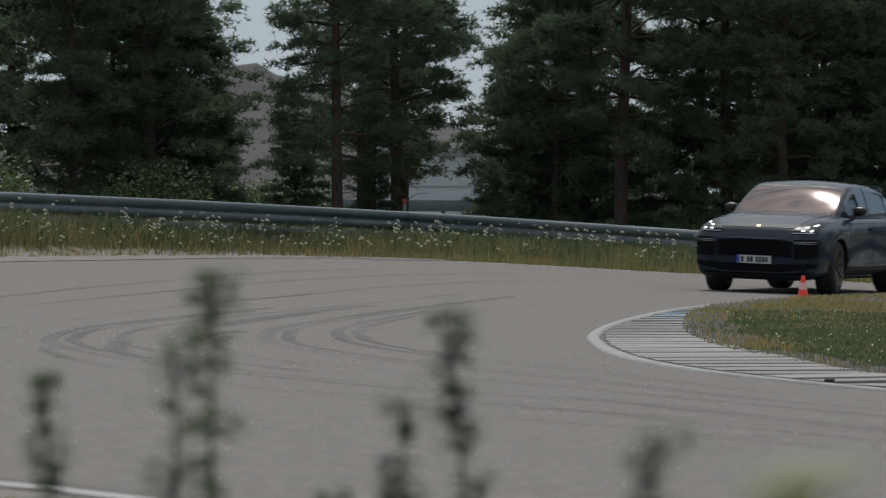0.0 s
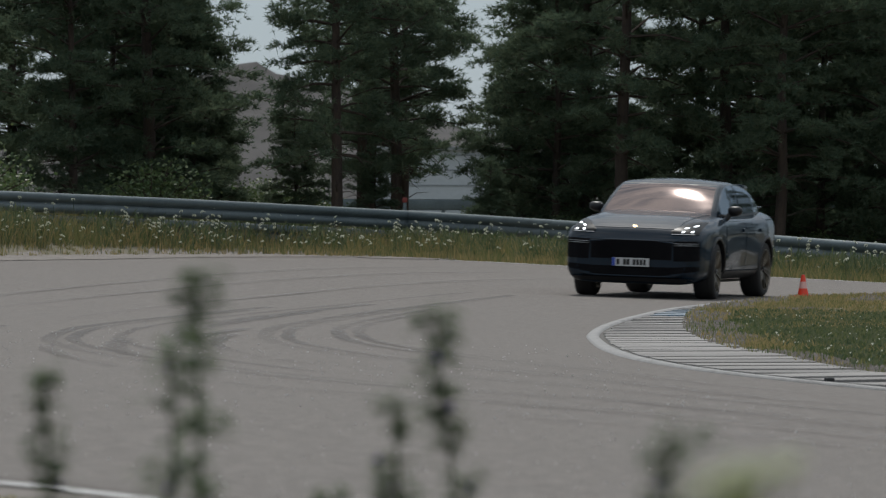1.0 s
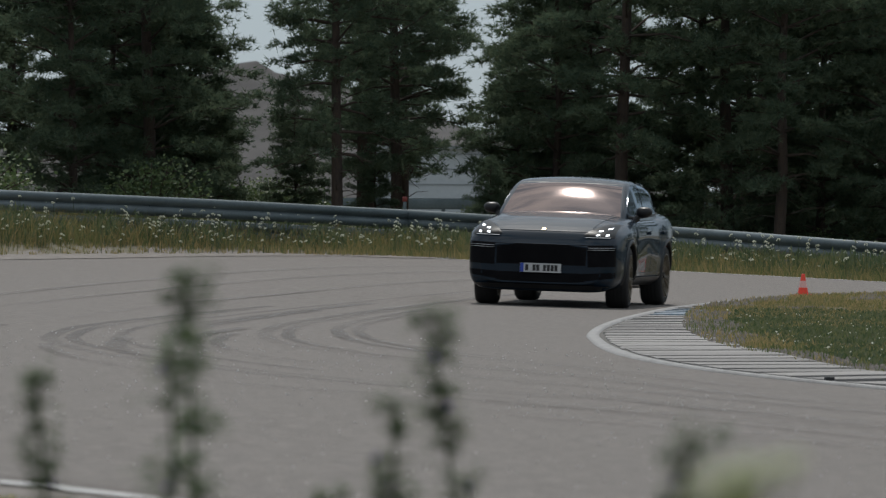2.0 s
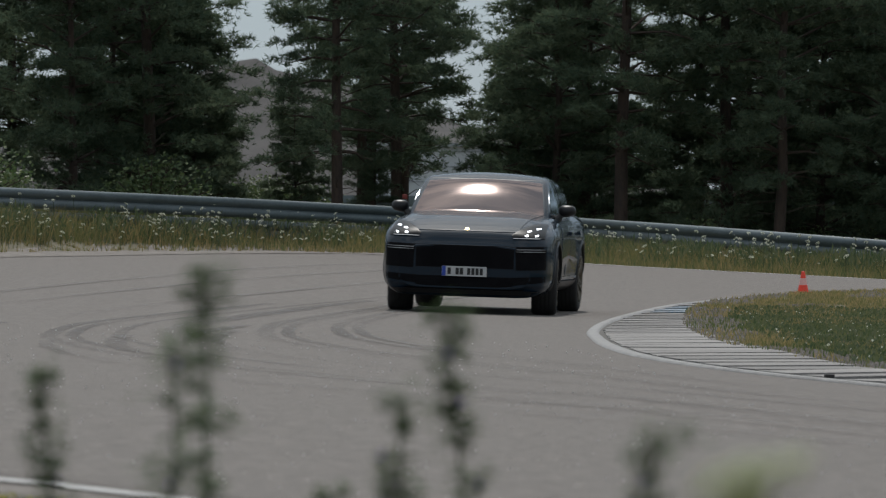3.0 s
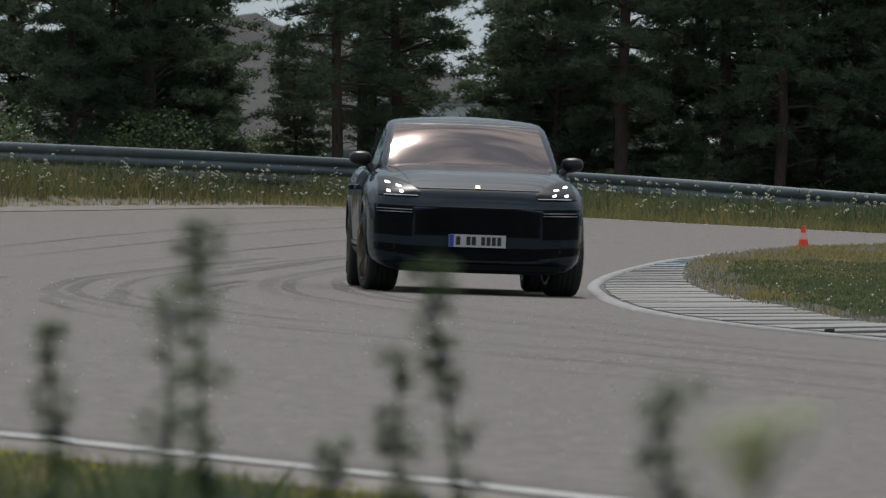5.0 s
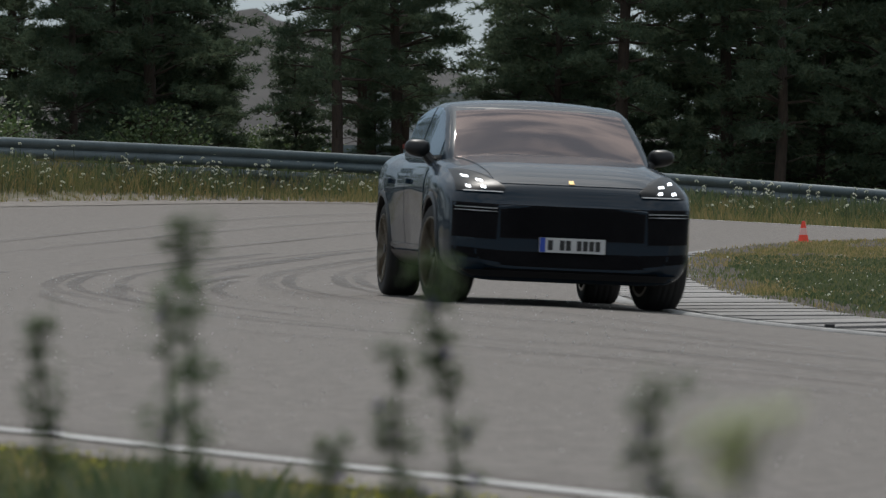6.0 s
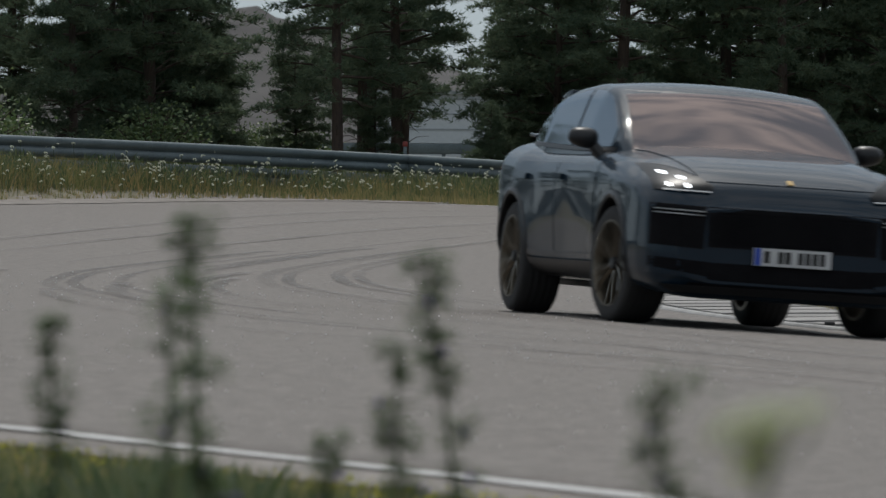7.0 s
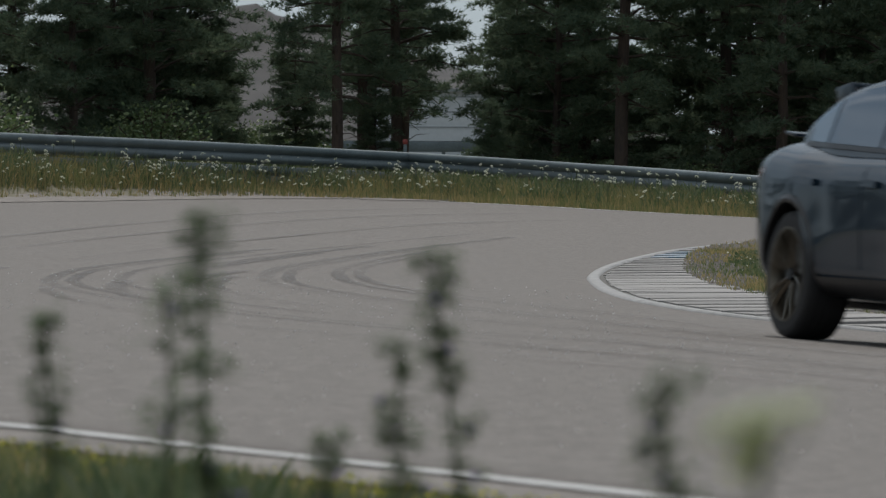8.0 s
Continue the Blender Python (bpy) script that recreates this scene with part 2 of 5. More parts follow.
# ---------------------------------------------------------------- ground
def bed(x, y):
    """Height of the paved surface: banked towards the outside of the bend, dished along it."""
    x, y = np.asarray(x, float), np.asarray(y, float)
    along = -0.075 + 0.25 * (1 - np.exp(-(y - 80) ** 2 / 1700))
    u = np.clip(y - 78, -40, 40)
    mid = np.where(u < 0, 0.0026, 0.0047) * u * u
    s = np.clip((70 - y) / 14, 0, 1)                     # it falls more steeply to the near end of the kerb
    return along - 0.224 * np.tanh((x - mid) / 8) - 0.034 * np.clip(x - 0.9, 0, 6) * s * s * (3 - 2 * s)


FAR_X = [-90, -40, -20, -12, -7.44, -6.22, -4.88, -2.95, -0.88, 1.16, 3.0, 4.23, 6.98, 14, 40, 90]
FAR_Y = [40, 78, 100, 114, 126.3, 130.3, 134.2, 138.2, 138.9, 132.7, 126.2, 123.2, 118.0, 110, 90, 70]


def far_edge(x):
    return smooth_interp(np.asarray(x, float), FAR_X, FAR_Y, 0.7)


def near_edge(x):
    return np.clip(20.4 - 2.06 * (np.asarray(x, float) - 0.03), -60, 70)


def verge(x):
    return 0.37 - 0.052 * np.clip(np.asarray(x, float), -14, 12)


def ground_z(x, y):
    x, y = np.asarray(x, float), np.asarray(y, float)
    s = np.clip((y - far_edge(x) - 0.3) / 5.0, 0, 1)
    s = s * s * (3 - 2 * s)
    return bed(x, y) * (1 - s) + verge(x) * s


def sheet(name, xs, ys, fz, material, smooth=True):
    X, Y = np.meshgrid(xs, ys)
    Z = fz(X, Y)
    n, m = X.shape
    v = np.stack([X.ravel(), Y.ravel(), Z.ravel()], 1)
    fs = [(i * m + j, i * m + j + 1, (i + 1) * m + j + 1, (i + 1) * m + j) for i in range(n - 1) for j in range(m - 1)]
    return raw(name, v, fs, material, smooth=smooth)


def spread(lo, hi, near_lo, near_hi, step, coarse):
    a = list(np.arange(near_lo, near_hi + step / 2, step))
    out, d, p = [], step, near_hi
    while p < hi:
        d *= coarse
        p += d
        out.append(min(p, hi))
    low, d, p = [], step, near_lo
    while p > lo:
        d *= coarse
        p -= d
        low.append(max(p, lo))
    return np.array(low[::-1] + a + out)


ground = sheet("ground", spread(-3000, 3000, -62, 62, 1.0, 1.35), spread(-600, 4500, -6, 175, 1.0, 1.35),
               lambda x, y: ground_z(x, y) - 0.008, SOIL)
tagged(ground, "dry soil ground reaching to the horizon", "ground", kind="structure")


def asphalt_sheet():
    xs = np.concatenate([np.arange(-60, -16, 2.0), np.arange(-16, 16, 0.4), np.arange(16, 61, 2.0)])
    rows = 110
    lo, hi = near_edge(xs), far_edge(xs)
    v, fs = [], []
    for i, x in enumerate(xs):
        for k in range(rows):
            y = lo[i] + (hi[i] - lo[i]) * max(0, k - 1) / (rows - 2)
            v.append((x, y, float(bed(x, y)) + (0.006 if k else -0.04)))
    for i in range(len(xs) - 1):
        for k in range(rows - 1):
            a = i * rows + k
            fs.append((a, a + rows, a + rows + 1, a + 1))
    return tagged(raw("road", v, fs, ASPHALT, smooth=True), "pale grey worn asphalt of a wide race track bend", "road", kind="structure")


asphalt_sheet()


def ribbon(name, pts, width, lift, material, fz=bed, thick=0.0, wobble=0.0, seed=0):
    """A strip of that width along plan points, laid on the ground. width may be one number or two half widths."""
    rnd = random.Random(seed)
    pts = np.asarray(pts)
    t = np.gradient(pts, axis=0)
    t /= np.linalg.norm(t, axis=1)[:, None]
    nrm = np.stack([-t[:, 1], t[:, 0]], 1)
    l, r = width if isinstance(width, (tuple, list)) else (width / 2, width / 2)
    v, fs = [], []
    for p, n in zip(pts, nrm):
        for s in (l, 0, -r):
            q = p + n * (s + (rnd.uniform(-wobble, wobble) if s else 0))
            v.append((q[0], q[1], float(fz(*q)) + lift))
    for i in range(len(pts) - 1):
        a = i * 3
        fs += [(a, a + 3, a + 4, a + 1), (a + 1, a + 4, a + 5, a + 2)]
    return raw(name, v, fs, material, smooth=True)


# ---------------------------------------------------------------- markings and tyre marks
nx = np.arange(-24, 14, 0.35)
tagged(ribbon("edge_line", np.stack([nx, near_edge(nx)], 1), 0.12, 0.011, LINE, wobble=0.022), "worn white line along the asphalt's near edge", "line", kind="structure")
fx = np.concatenate([np.arange(-30, 12, 0.4)])
tagged(ribbon("edge_line_far", np.stack([fx, far_edge(fx) - 0.25], 1), 0.14, 0.011, LINE, wobble=0.02, seed=3), "thin pale line along the asphalt's far edge", "line", kind="structure")

LOOP = [(6.5, 112.5), (0.93, 105.4), (-1.92, 90.0), (-3.29, 74.9), (-3.32, 63.4), (-2.61, 54.7), (-1.53, 47.0), (-0.25, 40.8), (0.91, 38.1), (2.17, 36.6), (9, 33)]
MARKS = [(0, 0, 0.14, (0.30, 0.95)), (0.18, 0.3, 0.12, (0.33, 0.9)), (0.55, 1.0, 0.10, (0.15, 0.8)), (0.95, 2.2, 0.18, (0.28, 1.0)), (1.12, 2.5, 0.13, (0.35, 1.0)), (1.75, 3.5, 0.16, (0.2, 0.95)), (1.95, 3.9, 0.12, (0.3, 0.9)), (-0.7, -1.4, 0.13, (0.5, 1)),
         (2.4, 6, 0.14, (0.35, 0.9)), (2.6, 6.3, 0.12, (0.4, 0.85)), (1.3, -3, 0.14, (0.45, 1.0)), (1.5, -2.8, 0.12, (0.5, 1.0)), (-1.6, 9, 0.14, (0.0, 0.55)), (-2.3, 14, 0.15, (0.0, 0.6)), (-0.4, 5, 0.12, (0.05, 0.5)), (0.75, -4.5, 0.16, (0.55, 1.0)), (0.3, -6.0, 0.12, (0.6, 1.0))]
for i, (dx, dy, w, cut) in enumerate(MARKS):
    pts = curve([(x + dx, y + dy) for x, y in LOOP], 160)
    pts = pts[int(cut[0] * 159):int(cut[1] * 159) + 1]
    tagged(ribbon("tyre_mark", pts, w, 0.010 + 0.0009 * i, RUBBER_MARK, wobble=0.02, seed=i), "dark curved tyre mark on the asphalt", "tyre mark", group="tyre marks on the bend", kind="structure")

# ---------------------------------------------------------------- inner kerb and grass island
KERB = [(26, 128), (14, 121), (8.2, 113.8), (5.6, 108.0), (4.34, 103.5), (3.04, 96.8), (2.29, 90.1), (1.82, 84.0), (1.54, 77.9), (1.46, 73.1), (1.46, 66.2), (1.66, 60.6), (2.2, 56.0), (3.1, 52.5), (4.8, 48), (10, 38), (19, 27)]
INNER = [(26, 126.2), (14, 118.6), (8.4, 112.6), (6.0, 107.6), (4.75, 104.2), (3.60, 98.5), (3.05, 92.6), (2.80, 86.9), (2.62, 81.5), (2.56, 77.4), (2.53, 72.5), (2.6, 67.5), (2.76, 62.5), (2.98, 58), (3.4, 54.6), (4.2, 51.4), (6.2, 47), (11, 39), (20, 28.5)]
NK = 420
kerb_out, kerb_in = curve(KERB, NK), curve(INNER, NK)
k_tan = np.gradient(kerb_out, axis=0)
k_tan /= np.linalg.norm(k_tan, axis=1)[:, None]
k_nrm = np.stack([-k_tan[:, 1], k_tan[:, 0]], 1)      # to the inside of the bend


def kerb_z(s, i):
    p = kerb_out[i]
    return float(bed(*p)) + 0.012 + 0.085 * s


def kerb_run():
    th = tagged(empty("kerb"), "worn concrete kerb with a whitewashed gutter and serrated sleepers", "kerb", kind="structure")
    v, fs = [], []
    for i in range(NK):                       # whitewashed gutter strip, 0.22 m
        for s, z in ((-0.03, 0.0), (-0.015, 0.016), (0.085, 0.022), (0.10, 0.0)):
            q = kerb_out[i] + k_nrm[i] * s * (0.45 + 0.55 * min(1, max(0, (kerb_out[i][1] - 56) / 8)))
            v.append((*q, float(bed(*kerb_out[i])) + 0.008 + z))
    for i in range(NK - 1):
        for k in range(3):
            a = i * 4 + k
            fs.append((a, a + 1, a + 5, a + 4))
    raw("gutter", v, fs, CONCRETE_WHITE, th, smooth=True)
    v, fs = [], []
    for i in range(NK):                       # dirty bed below the sleepers
        for s in (0.2, 1.0):
            q = (kerb_out[i] + k_nrm[i] * 0.1) * (1 - s) + kerb_in[i] * s if s == 1.0 else kerb_out[i] + k_nrm[i] * 0.1
            v.append((*q, float(bed(*kerb_out[i])) + 0.008 + 0.012 * s))
    for i in range(NK - 1):
        a = i * 2
        fs.append((a, a + 1, a + 3, a + 2))
    raw("kerb_bed", v, fs, JOINT, th, "dirty dark joint between the sleepers")
    run = np.concatenate([[0], np.cumsum(np.linalg.norm(np.diff(kerb_out, axis=0), axis=1))])
    at, k = 4.0, 0
    rnd = random.Random(4)
    while at < run[-1] - 6:
        pitch = rnd.uniform(1.0, 1.45)
        a, b = at, at + pitch - rnd.uniform(0.07, 0.24)
        pa, pb = (np.array([np.interp(d, run, kerb_out[:, 0]), np.interp(d, run, kerb_out[:, 1])]) for d in (a, b))
        na, nb = (np.array([np.interp(d, run, k_nrm[:, 0]), np.interp(d, run, k_nrm[:, 1])]) for d in (a, b))
        ia, ib = (np.array([np.interp(d, run, kerb_in[:, 0]), np.interp(d, run, kerb_in[:, 1])]) for d in (a, b))
        zb = float(bed(*pa))
        lo, hi = zb + 0.010, zb + rnd.uniform(0.025, 0.038)
        oa, ob_ = pa + na * (0.13 + rnd.uniform(0, 0.05)), pb + nb * (0.13 + rnd.uniform(0, 0.05))
        ea, eb = ia + na * 0.15, ib + nb * 0.15
        org = (oa + eb) / 2
        vs = [(*(oa - org), lo + 0.010), (*(ob_ - org), lo + 0.015), (*(eb - org), hi), (*(ea - org), hi - 0.003),
              (*(oa - org), lo - 0.01), (*(ob_ - org), lo - 0.01), (*(eb - org), lo - 0.01), (*(ea - org), lo - 0.01)]
        ob = raw("sleeper", vs, [(0, 1, 2, 3), (0, 4, 5, 1), (1, 5, 6, 2), (2, 6, 7, 3), (3, 7, 4, 0)],
                 BLUE_PAINT if 91 < pa[1] < 96.5 else CONCRETE, th)
        ob.location = (*org, 0)
        at += pitch
        k += 1
    return th


kerb_run()


def island_z(x, y):
    return bed(x, y) + 0.05


def island():
    i0, i1 = 60, NK - 40
    v, fs = [], []
    n = 24
    for i in range(i0, i1):
        for k in range(n):
            s = (k / (n - 1)) ** 1.6
            p = kerb_in[i] * (1 - s) + np.array([30 + 0.2 * (i - i0) / NK, kerb_in[i][1] * 0.35 + 78 * 0.65]) * s
            rise = 0.03 * min(1, s * 30) + 0.02 * min(1, s * 8)
            rough = noise.noise(Vector((p[0] * 1.3, p[1] * 0.5, 0))) * 0.03 * min(1, s * 40)
            v.append((p[0], p[1], float(bed(*p)) + 0.045 + rise + rough))
    for i in range(i1 - i0 - 1):
        for k in range(n - 1):
            a = i * n + k
            fs.append((a, a + 1, a + n + 1, a + n))
    ob = raw("grass_island", v, fs, TURF, smooth=True)
    tagged(ob, "low turf island inside the bend with bare gravelly edges", "grass island", kind="structure")
    return BVHTree.FromPolygons([Vector(q) for q in v], fs)


island_tree = island()


def drop(tree, x, y):
    hit = tree.ray_cast(Vector((x, y, 5)), Vector((0, 0, -1)))
    return hit[0].z if hit[0] else None


def blades(name, spots, material, label, category, leaf=False, seed=0):
    """Many thin upright blades, (x, y, z, height, width) each, as one mesh of stuff."""
    rnd = random.Random(seed)
    v, fs = [], []
    for x, y, z, h, w in spots:
        a, lean = rnd.uniform(0, 6.283), rnd.uniform(0.05, 0.8) * h
        c, s = math.cos(a) * w / 2, math.sin(a) * w / 2
        b = rnd.uniform(0, 6.283)
        lx, ly = math.cos(b) * lean, math.sin(b) * lean
        k = len(v)
        if leaf:
            v += [(x, y, z), (x + lx * 0.5 + c, y + ly * 0.5 + s, z + h * 0.6), (x + lx, y + ly, z + h), (x + lx * 0.5 - c, y + ly * 0.5 - s, z + h * 0.6)]
            fs.append((k, k + 1, k + 2, k + 3))
        else:
            v += [(x - c, y - s, z), (x + c, y + s, z), (x + lx * 0.4 + c * 0.7, y + ly * 0.4 + s * 0.7, z + h * 0.6), (x + lx * 0.4 - c * 0.7, y + ly * 0.4 - s * 0.7, z + h * 0.6), (x + lx, y + ly, z + h)]
            fs += [(k, k + 1, k + 2, k + 3), (k + 3, k + 2, k + 4)]
    return tagged(raw(name, v, fs, material), label, category, kind="stuff")


def island_cover():
    rnd = random.Random(8)
    green, dry, leafy, stones = [], [], [], []
    while len(green) + len(dry) < 30000:
        y = rnd.uniform(46, 110)
        x = rnd.uniform(2.3, 9.5)
        if x > y * 0.062 + 0.6:
            continue
        z = drop(island_tree, x, y)
        if z is None:
            continue
        j = np.argmin((kerb_in[:, 0] - x) ** 2 + (kerb_in[:, 1] - y) ** 2)
        edge = math.hypot(kerb_in[j, 0] - x, kerb_in[j, 1] - y)
        bare = noise.noise(Vector((x * 0.9, y * 0.25, 3)))
        if edge < (0.75 if 60 < y < 90 else 0.6) + 1.1 * bare or (bare > 0.25 and rnd.random() < 0.75):
            if rnd.random() < 0.5 and edge < 1.6:
                stones.append((x, y, z))
            if rnd.random() < 0.8:
                continue
        (dry if noise.noise(Vector((x * 0.6, y * 0.2, 9))) > 0.08 or y > 90 else green).append((x, y, z, rnd.uniform(0.03, 0.085) * (0.75 if y > 92 else 1), rnd.uniform(0.008, 0.018)))
        if rnd.random() < 0.6 and y < 92 and edge > 0.6:
            leafy.append((x + rnd.uniform(-0.1, 0.1), y + 0.1, z, rnd.uniform(0.03, 0.075), rnd.uniform(0.03, 0.07)))
    blades("white_clover", [(x, y, z + 0.03, 0.025, 0.03) for x, y, z, h, w in leafy[::28]], UMBEL, "scattered white clover heads on the island", "wildflower", leaf=True, seed=33)
    blades("island_grass", green, GRASS, "short green grass on the island", "grass", seed=1)
    blades("dry_island_grass", dry, GRASS_DRY, "yellowed tufty grass on the island", "grass", seed=2)
    blades("clover", leafy, CLOVER, "low broad-leaved clover and plantain", "weeds", leaf=True, seed=3)
    v, fs = [], []
    for x, y, z in stones:
        r = rnd.uniform(0.01, 0.035)
        k = len(v)
        v += [(x + r * rnd.uniform(0.7, 1.2) * dx, y + r * dy, z + r * dz) for dx, dy, dz in ((1, 0, 0), (0, 1, 0), (-1, 0, 0), (0, -1, 0), (0, 0, 0.9), (0, 0, -0.5))]
        fs += [(k + a, k + b, k + c) for a, b, c in ((0, 1, 4), (1, 2, 4), (2, 3, 4), (3, 0, 4), (1, 0, 5), (2, 1, 5), (3, 2, 5), (0, 3, 5))]
    tagged(raw("gravel", v, fs, GRAVEL), "loose gravel along the island's edge", "gravel", kind="stuff")


# ---------------------------------------------------------------- guardrail
RAIL = [(-40, 84), (-24, 104), (-14, 119), (-7.9, 131.5), (-4.4, 139.3), (0.0, 143.2), (4.45, 129.0), (7.4, 123.4), (14, 116.5), (40, 97)]


def rail_top(x):
    return smooth_interp(np.asarray(x, float), [-14, -7.9, -4.4, 0, 4.45, 7.4, 12], [1.74, 1.51, 1.38, 1.17, 0.90, 0.68, 0.45], 1.0)


WAVE = [(0.00, 0.00), (0.012, 0.045), (0.04, 0.072), (0.08, 0.078), (0.125, 0.075), (0.155, 0.045), (0.18, 0.02), (0.205, 0.045), (0.235, 0.074), (0.28, 0.078), (0.32, 0.070), (0.348, 0.040), (0.36, 0.0)]


def guardrail():
    th = tagged(empty("guardrail"), "galvanised steel guardrail of stacked corrugated beams on posts", "guardrail", kind="structure")
    pts = curve(RAIL, 120)
    run = np.concatenate([[0], np.cumsum(np.linalg.norm(np.diff(pts, axis=0), axis=1))])
    n = int(run[-1] / 4.0)
    for k in range(n):
        ends = [np.array([np.interp(d, run, pts[:, 0]), np.interp(d, run, pts[:, 1])]) for d in (k * 4.0, k * 4.0 + 2.0, k * 4.0 + 4.03)]
        d = ends[2] - ends[0]
        d /= np.linalg.norm(d)
        out = np.array([d[1], -d[0]])          # towards the track
        tops = [float(rail_top(e[0])) for e in ends]
        for row, off in enumerate((0.0, 0.40)):
            bm = bmesh.new()
            cols = []
            for e, tz in zip(ends, tops):
                cols.append([bm.verts.new((*(e + out * (w + (0.003 if k % 2 else 0))), tz - off - dz)) for dz, w in WAVE]
                            + [bm.verts.new((*(e + out * (w - 0.006)), tz - off - dz)) for dz, w in reversed(WAVE)])
            m = len(cols[0])
            for a, b in zip(cols, cols[1:]):
                for i in range(m):
                    bm.faces.new((a[i], a[(i + 1) % m], b[(i + 1) % m], b[i]))
            part("beam", bm, ZINC, th, smooth=50)
        bm = bmesh.new()
        e, tz = ends[0], tops[0]
        box(bm, 0.12, 0.06, 1.25, Matrix.Translation((*(e - out * 0.05), tz - 0.02 - 0.62)), 0.006)
        part("post", bm, ZINC, th)
        if abs(e[0]) < 12:
            bm = bmesh.new()
            for off in (0.18, 0.58):
                lathe(bm, [(0.0, -0.012), (0.016, -0.012), (0.016, 0.004), (0.0, 0.004)], 6, Matrix.Translation((*(e + out * 0.03), tz - off)))
            part("bolt", bm, ZINC, th)
    return th


guardrail()


# ---------------------------------------------------------------- verge vegetation
def verge_cover():
    rnd = random.Random(12)
    tall, low, near_g, near_d = [], [], [], []
    for _ in range(70000):
        x = rnd.uniform(-10.5, 9.5)
        e = float(far_edge(x))
        y = e + 0.15 + rnd.random() ** 0.8 * 7.5
        rail_y = np.interp(x, [-14, -7.9, -4.4, 0.0, 4.45, 7.4, 14], [119, 131.5, 139.3, 143.2, 129.0, 123.4, 116.5])
        d = y - e
        if x < -1.5 and d < 2.7 * min(1, (-x - 1.5) / 4) + 0.5 * noise.noise(Vector((x * 2, y, 0))) and rnd.random() < 0.9:
            continue
        z = float(ground_z(x, y)) - 0.03
        h = rnd.uniform(0.06, 0.30) * (0.45 + min(1, d / 3.0))
        if y > rail_y + 2:
            continue
        (tall if rnd.random() < 0.4 + 0.35 * noise.noise(Vector((x, y * 0.4, 5))) else low).append((x, y, z, h * (1.25 if d > 2.5 else 1), rnd.uniform(0.008, 0.018)))
    weedy = []
    for _ in range(17000):
        x = rnd.uniform(-10, 9)
        y = float(far_edge(x)) + 1.2 + 4.2 * rnd.random() ** 0.7
        if x < -1.5 and y - float(far_edge(x)) < 2.6 * min(1, (-x - 1.5) / 4):
            continue
        if noise.noise(Vector((x * 1.1, y * 0.5, 11))) + 0.3 * noise.noise(Vector((x * 4, y, 2))) < -0.05:
            continue
        weedy.append((x, y, float(ground_z(x, y)) + rnd.uniform(0, 0.38), rnd.uniform(0.06, 0.22), rnd.uniform(0.015, 0.035)))
    v, fs, stems = [], [], []
    for _ in range(420):                      # small far heads of wild carrot, too many to count
        x = rnd.uniform(-9, 9)
        if rnd.random() > 0.6 + 0.7 * noise.noise(Vector((x * 0.8, 5.5, 0))):
            continue
        y = float(far_edge(x)) + rnd.uniform(1.5, 5.4)
        z0, h, r = float(ground_z(x, y)), rnd.uniform(0.22, 0.72), rnd.uniform(0.012, 0.028)
        stems.append((x, y, z0, h, 0.006))
        for _ in range(7):
            a, d, q, k = rnd.uniform(0, 6.283), r * rnd.random() ** 0.5, r * rnd.uniform(0.25, 0.45), len(v)
            c = (x + math.cos(a) * d, y + math.sin(a) * d, z0 + h - 0.4 * d * d / r)
            v += [(c[0] + q * e, c[1] + q * g, c[2] + q * i) for e, g, i in ((1, 0, 0), (0, 1, 0), (-1, 0, 0), (0, -1, 0), (0, 0, 0.8), (0, 0, -0.6))]
            fs += [(k + e, k + g, k + i) for e, g, i in ((0, 1, 4), (1, 2, 4), (2, 3, 4), (3, 0, 4), (1, 0, 5), (2, 1, 5), (3, 2, 5), (0, 3, 5))]
    tagged(raw("small_umbels", v, fs, UMBEL), "scattered small white umbels among the verge weeds", "wildflower", kind="stuff")
    blades("umbel_stems", stems, STALK, "thin stems of the small umbels", "wildflower", seed=16)
    blades("verge_weeds", weedy, CLOVER, "grey-green leafy weeds among the verge grass", "weeds", leaf=True, seed=15)
    blades("verge_grass", tall, GRASS, "tall green grass and weeds along the guardrail", "grass", seed=5)
    blades("dry_verge_grass", low, GRASS_DRY, "dry straw-coloured verge grass", "grass", seed=6)
    for _ in range(22000):
        x = rnd.uniform(-2.6, 1.6)
        y = float(near_edge(x)) - 0.12 - rnd.random() ** 1.3 * 5.0
        gap = float(near_edge(x)) - y
        if gap < 0.35 + 0.5 * noise.noise(Vector((x * 3, y, 0))) and rnd.random() < 0.85:
            continue
        z = float(ground_z(x, y)) - 0.02
        (near_d if rnd.random() < 0.32 + 0.5 * noise.noise(Vector((x * 1.5, y * 0.8, 6))) else near_g).append((x, y, z, rnd.uniform(0.35, 1.0) * min(0.12, 0.012 + 0.028 * gap), rnd.uniform(0.004, 0.012)))
    crop = [(x, y, z + 0.6 * h, 0.012, 0.016) for x, y, z, h, w in near_g[::3] if noise.noise(Vector((x * 2.2, y * 1.2, 4))) > 0.0]
    blades("stonecrop", crop, STONECROP, "yellow stonecrop in flower at the near edge", "wildflower", leaf=True, seed=19)
    blades("near_grass", near_g, GRASS, "short green grass at the asphalt's near edge", "grass", seed=7)
    blades("near_dry_grass", near_d, GRASS_DRY, "yellowish stonecrop and dry grass at the near edge", "grass", seed=8)
    clump = []
